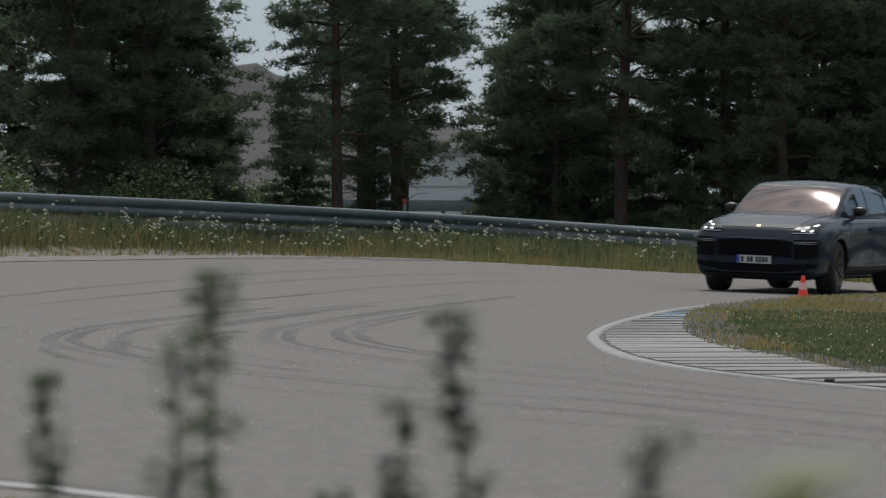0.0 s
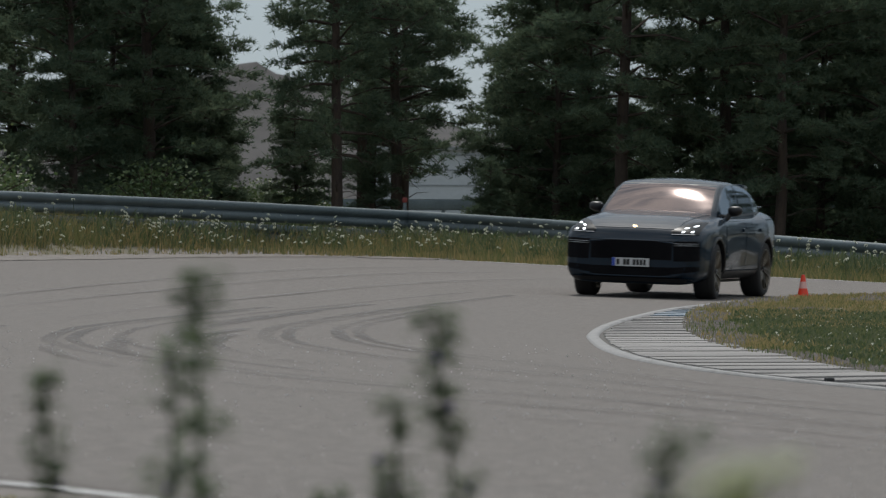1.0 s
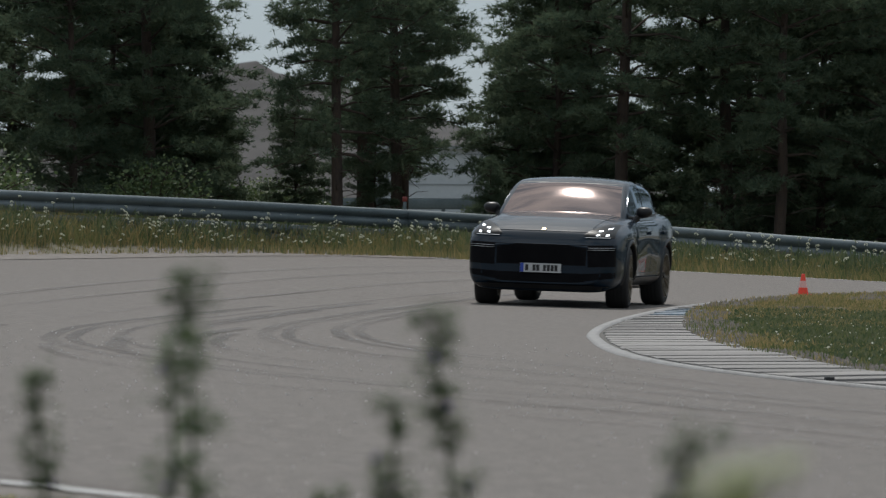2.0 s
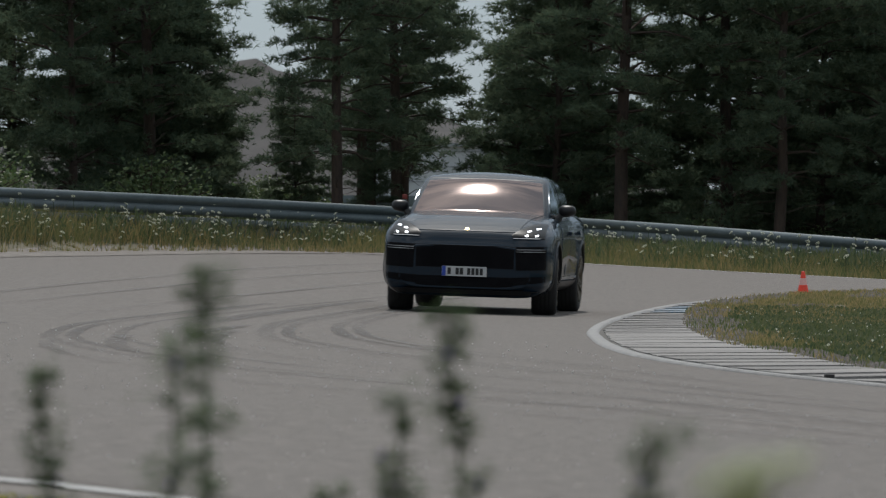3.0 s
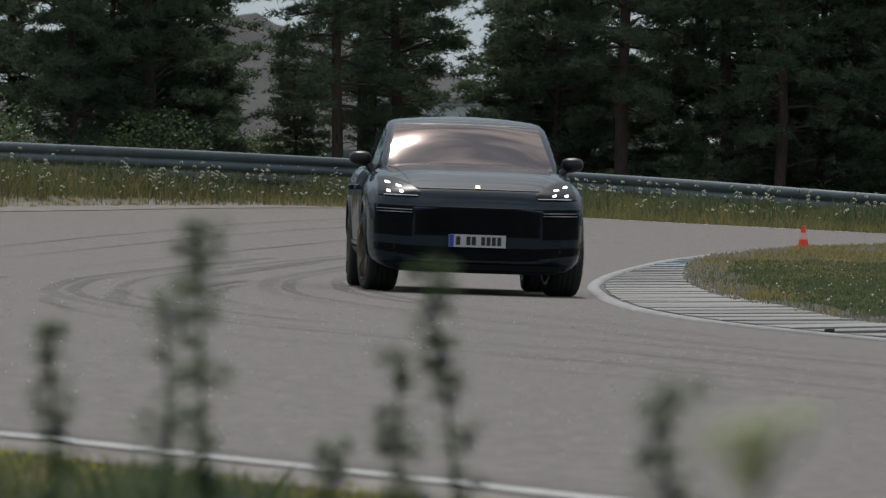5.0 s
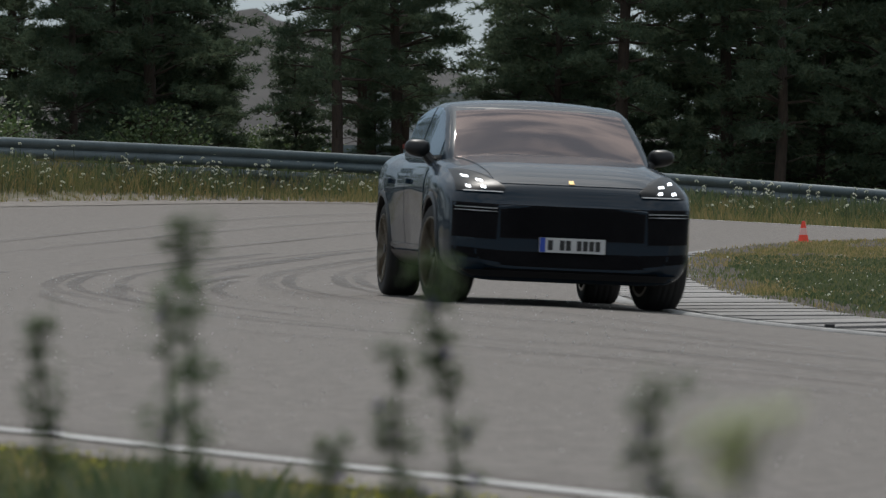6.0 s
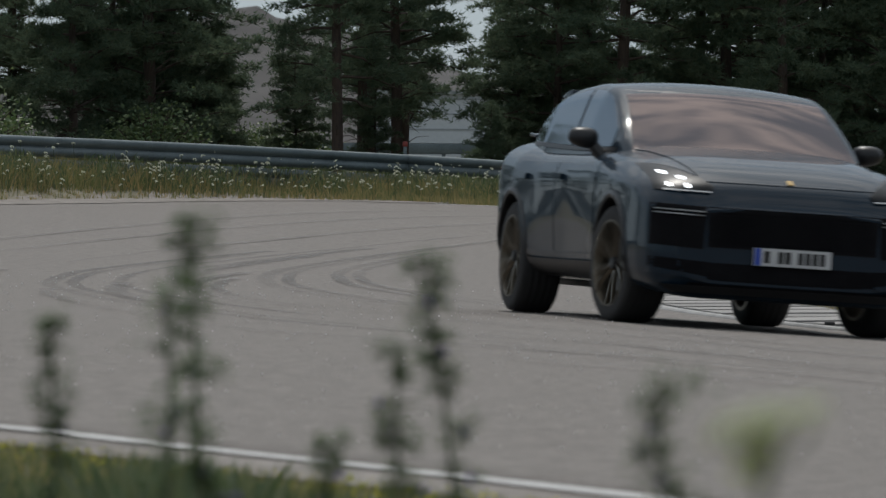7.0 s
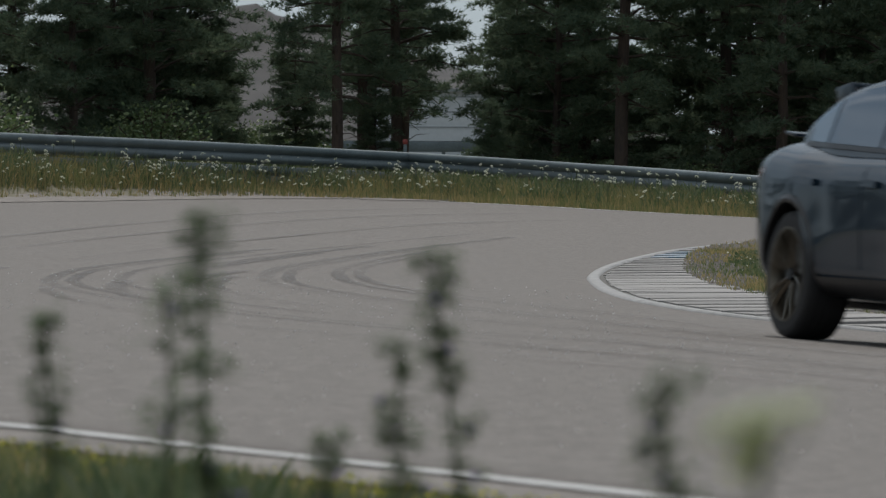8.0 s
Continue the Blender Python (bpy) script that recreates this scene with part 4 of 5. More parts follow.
def cabin_mesh():
    bm = bmesh.new()
    rings = []
    for x in np.linspace(-2.32, 1.27, 66):
        W, T = cabin_section(x)
        B = 0.98
        r = min(0.5 * (T - B), 0.10 if x < 0 else 0.065)

        def flank(z):
            return W * (1 - 0.37 * max(0.0, z - B) ** 1.2)

        def crown(y):
            return T - 0.07 * (y / W) ** 2 * (T - B) / 0.6

        zc = crown(flank(T))
        yc = flank(zc)
        pts = [(flank(B + (zc - r - B) * k / 8), B + (zc - r - B) * k / 8) for k in range(9)]
        p, q = Vector(pts[-1]), Vector((yc - r, crown(yc - r)))
        for k in range(1, 7):                 # rounded shoulder between flank and roof
            u = k / 6
            m = p * (1 - u) ** 2 + Vector((yc, zc)) * 2 * u * (1 - u) + q * u * u
            pts.append((m.x, m.y))
        pts += [((yc - r) * (1 - k / 10), crown((yc - r) * (1 - k / 10))) for k in range(1, 11)]
        rings.append([bm.verts.new((x, y, z)) for y, z in pts] + [bm.verts.new((x, -y, z)) for y, z in pts[-2::-1]])
    n = len(rings[0])
    for p, q in zip(rings, rings[1:]):
        for i in range(n - 1):
            bm.faces.new((p[i], p[i + 1], q[i + 1], q[i]))
    bm.faces.new(rings[0])
    bm.faces.new(rings[-1][::-1])
    bmesh.ops.recalc_face_normals(bm, faces=bm.faces[:])
    return bm


def skin(tree, spot, way, off, nu, nv, depth=0.018):
    """A panel laid on a surface: spot(u, v) gives where to shoot along way; the panel lies off outside the surface, with a rim."""
    bm = bmesh.new()
    way = Vector(way).normalized()
    rows = []
    last = None
    for j in range(nv + 1):
        row = []
        for i in range(nu + 1):
            o = Vector(spot(i / nu, j / nv))
            hit = tree.ray_cast(o, way)
            p = hit[0] if hit[0] is not None else (last if last is not None else o + way * 2)
            last = p
            row.append(p - way * off)
        rows.append(row)
    vs = [[bm.verts.new(p) for p in row] for row in rows]
    for j in range(nv):
        for i in range(nu):
            bm.faces.new((vs[j][i], vs[j][i + 1], vs[j + 1][i + 1], vs[j + 1][i]))
    loop = [(0, i) for i in range(nu)] + [(j, nu) for j in range(nv)] + [(nv, i) for i in range(nu, 0, -1)] + [(j, 0) for j in range(nv, 0, -1)]
    low = {q: bm.verts.new(rows[q[0]][q[1]] + way * depth) for q in loop}
    for a, b in zip(loop, loop[1:] + loop[:1]):
        bm.faces.new((vs[a[0]][a[1]], low[a], low[b], vs[b[0]][b[1]]))
    bmesh.ops.recalc_face_normals(bm, faces=bm.faces[:])
    return bm


def quad(a, b, c, d):
    """Bilinear spot between four corners."""
    a, b, c, d = (Vector(q) for q in (a, b, c, d))
    return lambda u, v: (a.lerp(b, u)).lerp(d.lerp(c, u), v)


def cut(ob, cutters):
    for c in cutters:
        mod = ob.modifiers.new("cut", "BOOLEAN")
        mod.operation, mod.object, mod.solver = "DIFFERENCE", c, "EXACT"
    bpy.context.view_layer.update()
    me = bpy.data.meshes.new_from_object(ob.evaluated_get(bpy.context.evaluated_depsgraph_get()))
    ob.modifiers.clear()
    ob.data = me
    for c in cutters:
        bpy.data.objects.remove(c)
    for p in me.polygons:
        p.use_smooth = True
    me.set_sharp_from_angle(angle=radians(32))


def wheel(car, name, x, y):
    """A wheel whose outer face looks to +y; y gives the side."""
    th = new(name)
    th.parent = car
    side = 1 if y > 0 else -1
    flip = Matrix.Diagonal((1, side, 1, 1))
    w = 0.145
    bm = bmesh.new()
    R = WHEEL_R
    lathe(bm, [(0.285, -w), (0.33, -w - 0.004), (R - 0.03, -w), (R - 0.008, -w * 0.9), (R, -w * 0.72), (R, w * 0.72), (R - 0.008, w * 0.9), (R - 0.03, w), (0.33, w + 0.004), (0.285, w), (0.285, -w)], 56, flip)
    for k in (-0.07, -0.025, 0.025, 0.07):
        lathe(bm, [(R + 0.002, k - 0.018), (R + 0.004, k - 0.012), (R + 0.004, k + 0.012), (R + 0.002, k + 0.018)], 56, flip)
    part("tyre", bm, TYRE, th, "black low-profile tyre")
    bm = bmesh.new()
    lathe(bm, [(0.288, w - 0.002), (0.288, w + 0.006), (0.275, w + 0.006), (0.262, w - 0.02), (0.25, w - 0.1), (0.262, -w), (0.288, -w)], 48, flip)
    for k in range(10):
        a = 2 * math.pi * k / 10 + (0.11 if k % 2 else -0.11)
        pts = [Vector((math.cos(a) * r, yy, math.sin(a) * r)) for r, yy in ((0.05, w - 0.045), (0.16, w - 0.018), (0.275, w + 0.001))]
        for p, q in zip(pts, pts[1:]):
            d = (q - p)
            rot = d.to_track_quat("X", "Y").to_matrix().to_4x4()
            box(bm, d.length * 1.06, 0.022, 0.026, flip @ Matrix.Translation((p + q) / 2) @ rot, 0.005)
    bmesh.ops.recalc_face_normals(bm, faces=bm.faces[:])
    part("rim", bm, RIM, th, "bronze ten-spoke alloy rim", smooth=30)
    bm = bmesh.new()
    lathe(bm, [(0.0, w - 0.012), (0.035, w - 0.012), (0.04, w - 0.02), (0.04, w - 0.06), (0.0, w - 0.06)], 20, flip)
    part("hub_cap", bm, TRIM, th)
    bm = bmesh.new()
    lathe(bm, [(0.06, w - 0.09), (0.2, w - 0.09), (0.2, w - 0.115), (0.06, w - 0.115)], 36, flip, True)
    part("brake_disc", bm, STEEL, th)
    th.matrix_basis = Matrix.Translation((x, y, WHEEL_R))
    return th


def make_car():
    car = tagged(empty("car"), "dark slate-blue coupe SUV with lit LED headlights cornering on the track", "car")
    bm = body_mesh()
    tree = BVHTree.FromBMesh(bm)
    body = part("body", bm, [PAINT, TRIM], car, "glossy slate-blue painted body")
    cutters = []
    for sx in (1, -1):
        for sy in (1, -1):
            c = bmesh.new()
            lathe(c, [(0.0, -0.36), (0.435, -0.36), (0.435, 0.36), (0.0, 0.36)], 48)
            bmesh.ops.remove_doubles(c, verts=c.verts[:], dist=1e-5)
            bmesh.ops.recalc_face_normals(c, faces=c.faces[:])
            o = link_mesh("cutter", c, [PAINT, TRIM])
            for p in o.data.polygons:
                p.material_index = 1
            o.location = (AXLE * sx, 0.99 * sy, WHEEL_R + 0.005)
            cutters.append(o)
    cut(body, cutters)
    cb = cabin_mesh()
    ctree = BVHTree.FromBMesh(cb)
    part("cabin", cb, PAINT, car, "slate-blue roof and pillars")

    # bonnet panel, with its crease towards the nose
    def nose(y, z):
        hit = tree.ray_cast(Vector((3, y, z)), Vector((-1, 0, 0)))
        return hit[0].x if hit[0] is not None else 2.0

    part("bonnet", skin(tree, lambda u, v: ((nose((2 * u - 1) * 0.60, 0.945) - 0.012) * (1 - v) + 0.98 * v, (2 * u - 1) * (0.60 + 0.17 * v), 2), (0, 0, -1), 0.006, 24, 16), PAINT, car)
    # front: grille, intakes, lower lip, splitter
    F = (-1, 0, 0)
    part("grille", skin(tree, quad((3, -0.575, 0.79), (3, 0.575, 0.79), (3, 0.57, 0.53), (3, -0.57, 0.53)), F, 0.004, 20, 6), GRILLE, car, "black mesh radiator grille")
    for k in range(9):
        z = 0.565 + 0.024 * k
        part("grille_bar", skin(tree, quad((3, -0.52, z + 0.005), (3, 0.52, z + 0.005), (3, 0.52, z), (3, -0.52, z)), F, 0.008, 16, 1), GRILLE, car)
    for s in (-1, 1):
        part("side_intake", skin(tree, quad((3, s * 0.585, 0.79), (3, s * 0.935, 0.80), (3, s * 0.935, 0.53), (3, s * 0.60, 0.515)), F, 0.005, 10, 8), GRILLE, car, "black side air intake")
        for z in (0.735, 0.76):
            part("light_bar", skin(tree, quad((3, s * 0.60, z), (3, s * 0.92, z + 0.008), (3, s * 0.92, z + 0.001), (3, s * 0.60, z - 0.007)), F, 0.018, 8, 1), STEEL, car, "slim daytime running light bar")
        # black intake drawn larger, its colour also giving the bumper's shaded corner
        part("lower_intake", skin(tree, quad((3, s * 0.53, 0.43), (3, s * 0.93, 0.452), (3, s * 0.93, 0.38), (3, s * 0.58, 0.335)), F, 0.006, 10, 3), GRILLE, car)
        part("bumper_blade", skin(tree, quad((3, s * 0.56, 0.335), (3, s * 0.93, 0.385), (3, s * 0.93, 0.345), (3, s * 0.58, 0.31)), F, 0.016, 12, 2, 0.03), PAINT, car)
    # lower opening spread wide in black to paint in the shade below the plate
    part("lower_grille", skin(tree, quad((3, -0.52, 0.43), (3, 0.52, 0.43), (3, 0.74, 0.24), (3, -0.74, 0.24)), F, 0.004, 16, 4), GRILLE, car, "black lower air intake, widened to paint the shade below the plate")
    part("splitter", skin(tree, quad((3, -0.93, 0.275), (3, 0.93, 0.275), (3, 0.90, 0.225), (3, -0.90, 0.225)), F, 0.03, 24, 1, 0.05), TRIM, car, "black front splitter")
    # plate with plain bars for its characters
    plate = skin(tree, quad((3, -0.26, 0.545), (3, 0.26, 0.545), (3, 0.26, 0.430), (3, -0.26, 0.430)), F, 0.028, 8, 2, 0.03)
    plate = part("number_plate", plate, PLATE, car, "white number plate with a blue strip")
    part("plate_strip", skin(tree, quad((3, -0.258, 0.543), (3, -0.215, 0.543), (3, -0.215, 0.432), (3, -0.258, 0.432)), F, 0.031, 1, 1, 0.002), PLATE_BLUE, plate)
    for y0, y1 in ((-0.195, -0.155), (-0.10, -0.062), (-0.052, -0.012), (0.035, 0.072), (0.084, 0.121), (0.133, 0.17), (0.182, 0.219)):
        part("plate_bar", skin(tree, quad((3, y0, 0.527), (3, y1, 0.527), (3, y1, 0.449), (3, y0, 0.449)), F, 0.031, 1, 1, 0.002), INK, plate)
    part("badge", skin(tree, quad((2.27, -0.022, 2), (2.27, 0.022, 2), (2.22, 0.016, 2), (2.22, -0.016, 2)), (0, 0, -1), 0.012, 3, 3), GOLD, car, "small gold crest badge")
    # headlamps
    for s in (-1, 1):
        lamp = part("headlight", skin(tree, lambda u, v, s=s: (3, s * (0.53 + 0.36 * u + 0.02 * v), (0.925 + 0.135 * math.sin(1.9 * u) ** 0.9) * (1 - v) + 0.888 * v), F, 0.014, 14, 8), LENS_DARK, car, "lit LED headlight with four bright points")
        for y, z, ww, hh in ((0.70, 0.970, 0.045, 0.016), (0.795, 1.000, 0.042, 0.017), (0.685, 0.918, 0.032, 0.020), (0.80, 0.920, 0.032, 0.020)):
            part("led", skin(tree, quad((3, s * y, z + hh / 2), (3, s * (y + ww), z + hh / 2 + 0.01), (3, s * (y + ww), z - hh / 2 + 0.006), (3, s * y, z - hh / 2)), F, 0.02, 2, 2, 0.004), LED, lamp)
        part("lamp_edge", skin(tree, quad((3, s * 0.55, 0.892), (3, s * 0.86, 0.896), (3, s * 0.86, 0.887), (3, s * 0.55, 0.884)), F, 0.02, 8, 1, 0.004), CHROME, lamp)
    # glass
    part("windscreen", skin(ctree, lambda u, v: (3, (2 * u - 1) * (0.775 - 0.105 * v), 1.16 + 0.405 * v - (0.02 + 0.015 * v) * (2 * u - 1) ** 2), F, 0.006, 28, 14, 0.012), WINDSCREEN, car, "windscreen reflecting clouds and sun")
    part("windscreen_frame", skin(ctree, lambda u, v: (3, (2 * u - 1) * (0.815 - 0.12 * v), 1.15 + 0.445 * v - 0.02 * (2 * u - 1) ** 2 * (1 - v)), F, 0.002, 28, 14, 0.012), TRIM, car, "black border round the windscreen")
    part("cowl", skin(ctree, lambda u, v: (3, (2 * u - 1) * 0.78, 1.115 + 0.05 * v - 0.02 * (2 * u - 1) ** 2), F, 0.014, 24, 2, 0.03), TRIM, car, "black cowl below the windscreen")
    part("sensor_housing", skin(ctree, quad((3, -0.06, 1.555), (3, 0.06, 1.555), (3, 0.045, 1.50), (3, -0.045, 1.50)), F, -0.02, 3, 3, 0.03), TRIM, car)
    for s in (-1, 1):
        S = (0, -s, 0)

        def lo(x):
            return 1.165 + 0.035 * max(0, (-x - 0.2)) / 1.4

        def hi(x):
            return min(cabin_section(x)[1] - 0.085 - 0.02 * max(0, -x - 0.6), lo(x) + 0.42)

        for nm, xa, xb in (("front_side_window", 0.72, -0.28), ("rear_side_window", -0.35, -1.22), ("quarter_window", -1.27, -1.72)):
            part(nm, skin(ctree, lambda u, v, xa=xa, xb=xb: (xa + (xb - xa) * u, 2 * s, lo(xa + (xb - xa) * u) + (max(hi(xa + (xb - xa) * u), lo(xa + (xb - xa) * u) + 0.015) - lo(xa + (xb - xa) * u)) * v), S, 0.006, 14, 8, 0.012), SIDE_GLASS, car, "dark side window reflecting the sky")
        part("window_trim", skin(ctree, lambda u, v: (0.86 - 2.65 * u, 2 * s, lo(0.86 - 2.65 * u) - 0.03 + 0.026 * v), S, 0.011, 30, 1, 0.02), TRIM, car, "black window trim")
        # doors, sill, handles, arches
        door_z = 0.40
        for nm, xa, xb, cutx in (("front_door", 0.93, -0.28, 0.0), ("rear_door", -0.30, -1.28, 0.30)):
            d = part(nm, skin(tree, lambda u, v, xa=xa, xb=xb, cutx=cutx: (xa + (xb - xa + cutx * max(0, 1 - v * 1.7)) * u, 2 * s, door_z + (1.05 - door_z) * v), S, 0.005, 14, 16, 0.02), PAINT, car)
            hx = xb + 0.24
            h = part("door_handle", skin(tree, quad((hx + 0.02, 2 * s, 0.965), (hx - 0.19, 2 * s, 0.975), (hx - 0.19, 2 * s, 0.935), (hx + 0.02, 2 * s, 0.925)), S, 0.035, 6, 3, 0.028), PAINT, d)
        part("sill", skin(tree, quad((0.98, 2 * s, 0.385), (-0.98, 2 * s, 0.385), (-0.98, 2 * s, 0.27), (0.98, 2 * s, 0.27)), S, 0.025, 16, 4, 0.05), TRIM, car, "black sill trim")
        part("sill_blade", skin(tree, quad((0.96, 2 * s, 0.435), (-0.96, 2 * s, 0.445), (-0.96, 2 * s, 0.41), (0.96, 2 * s, 0.40)), S, 0.014, 14, 2, 0.02), PAINT, car)
        for ax in (AXLE, -AXLE):
            bm = bmesh.new()
            pr = []
            for k in range(31):
                a = math.radians(-12 + 204 * k / 30)
                ring = []
                for r, out in ((0.428, -0.03), (0.430, 0.012), (0.452, 0.018), (0.478, 0.006), (0.480, -0.03)):
                    p = Vector((ax + math.cos(a) * r, 2 * s, WHEEL_R + 0.005 + math.sin(a) * r))
                    q = Vector((ax + math.cos(a) * max(r, 0.456), 2 * s, WHEEL_R + 0.005 + math.sin(a) * max(r, 0.456)))
                    hit = tree.ray_cast(q, Vector((0, -s, 0)))
                    yy = hit[0].y if hit[0] is not None else s * 0.9
                    ring.append(bm.verts.new((p.x, yy + s * out, max(p.z, 0.25))))
                pr.append(ring)
            for a, b in zip(pr, pr[1:]):
                for i in range(4):
                    bm.faces.new((a[i], a[i + 1], b[i + 1], b[i]))
            bmesh.ops.recalc_face_normals(bm, faces=bm.faces[:])
            part("wheel_arch", bm, TRIM, car, "black wheel-arch trim")
        # door mirror
        bm = bmesh.new()
        bmesh.ops.create_uvsphere(bm, u_segments=20, v_segments=12, radius=1)
        for v in bm.verts:
            c = v.co
            c.x = c.x * 0.085 * (1.0 if c.x > 0 else 0.35)
            c.y = math.copysign(abs(c.y) ** 0.75, c.y) * 0.105
            c.z = math.copysign(abs(c.z) ** 0.8, c.z) * 0.070 * (1 - 0.25 * s * c.y / 0.105 * (c.z < 0))
        bmesh.ops.translate(bm, verts=bm.verts[:], vec=(0.52, s * 0.995, 1.215))
        mir = part("door_mirror", bm, TRIM, car, "gloss-black door mirror", smooth=60)
        bm = bmesh.new()
        tube(bm, [(0.57, s * 0.84, 1.08), (0.55, s * 0.89, 1.12), (0.53, s * 0.935, 1.18)], [0.05, 0.042, 0.036], 8)
        part("mirror_arm", bm, TRIM, mir)
        part("tail_lamp", skin(tree, quad((-2.0, 2 * s, 1.02), (-2.44, 2 * s, 1.03), (-2.44, 2 * s, 0.95), (-2.1, 2 * s, 0.97)), S, 0.004, 8, 3), TAIL_RED, car, "slim red tail lamp")
        part("wiper", skin(ctree, quad((3, s * 0.05 - 0.3, 1.175), (3, s * 0.05 + 0.35, 1.185), (3, s * 0.05 + 0.35, 1.175), (3, s * 0.05 - 0.3, 1.163)), F, 0.02, 10, 1, 0.01), TRIM, car)
    # spoilers
    bm = bmesh.new()
    box(bm, 0.30, 1.16, 0.028, pose(-1.74, 0, 1.54, 0, -8, 0), 0.01)
    for s in (-1, 1):
        box(bm, 0.26, 0.03, 0.10, pose(-1.72, s * 0.57, 1.51, 0, -8, 0), 0.01)
    part("roof_spoiler", bm, PAINT, car, "slate-blue roof-edge spoiler")
    bm = bmesh.new()
    box(bm, 0.18, 1.3, 0.022, pose(-2.44, 0, 1.25, 0, 4, 0), 0.008)
    for s in (-1, 1):
        box(bm, 0.2, 0.03, 0.08, pose(-2.40, s * 0.45, 1.21), 0.006)
    part("rear_wing", bm, PAINT, car, "extended adaptive rear wing")
    part("rear_window", skin(ctree, lambda u, v: (-1.55 - 0.55 * v, (2 * u - 1) * 0.56, 3), (0, 0, -1), 0.006, 12, 8, 0.01), SIDE_GLASS, car)
    part("tail_lamp_bar", skin(tree, quad((-4, -0.8, 1.01), (-4, 0.8, 1.01), (-4, 0.8, 0.97), (-4, -0.8, 0.97)), (1, 0, 0), 0.006, 16, 2), TAIL_RED, car)
    part("rear_diffuser", skin(tree, quad((-4, -0.8, 0.55), (-4, 0.8, 0.55), (-4, 0.7, 0.34), (-4, -0.7, 0.34)), (1, 0, 0), 0.01, 16, 4), TRIM, car)
    bm = bmesh.new()
    box(bm, 3.9, 1.25, 0.06, Matrix.Translation((0, 0, 0.235)), 0.02)
    part("underbody", bm, TRIM, car)
    wheels = [wheel(car, n, x, y) for n, x, y in (("wheel", AXLE, 0.845), ("wheel", AXLE, -0.845), ("wheel", -AXLE, 0.84), ("wheel", -AXLE, -0.84))]
    return car, wheels


car, wheels = make_car()


def traffic_cone():
    th = tagged(empty("traffic_cone"), "small orange traffic cone with a pale band on the grass edge", "traffic cone")
    bm = bmesh.new()
    box(bm, 0.2, 0.2, 0.025, Matrix.Translation((0, 0, 0.0125)), 0.008)
    part("base", bm, CONE_RED, th)
    turn = pose(0, 0, 0, -90, 0, 0)
    for nm, z0, z1, m in (("foot", 0.02, 0.12, CONE_RED), ("band", 0.12, 0.215, CONE_WHITE), ("tip", 0.215, 0.31, CONE_RED)):
        def r(z):
            return 0.082 - 0.058 * z / 0.31
        bm = bmesh.new()
        prof = [(r(z0), -z0), (r(z1), -z1)] + ([(0.0, -z1 - 0.004)] if nm == "tip" else [])
        lathe(bm, prof, 24, turn)
        bmesh.ops.recalc_face_normals(bm, faces=bm.faces[:])
        part(nm, bm, m, th)
    x, y = 5.04, 104.8
    z = drop(island_tree, x, y)
    th.matrix_basis = pose(x, y, z if z is not None else float(bed(x, y)), 0, 0, 20)
    return th


traffic_cone()


def rubber_chunk():
    bm = bmesh.new()
    box(bm, 0.07, 0.05, 0.026, Matrix(), 0.007)
    ob = link_mesh("rubber_chunk", bm, BLACK, smooth=40)
    ob.matrix_basis = pose(2.78, 53.8, float(bed(2.78, 53.8)) + 0.046, 0, 0, 10)
    return tagged(ob, "dark scrap of rubber lying on the kerb", "debris")


rubber_chunk()


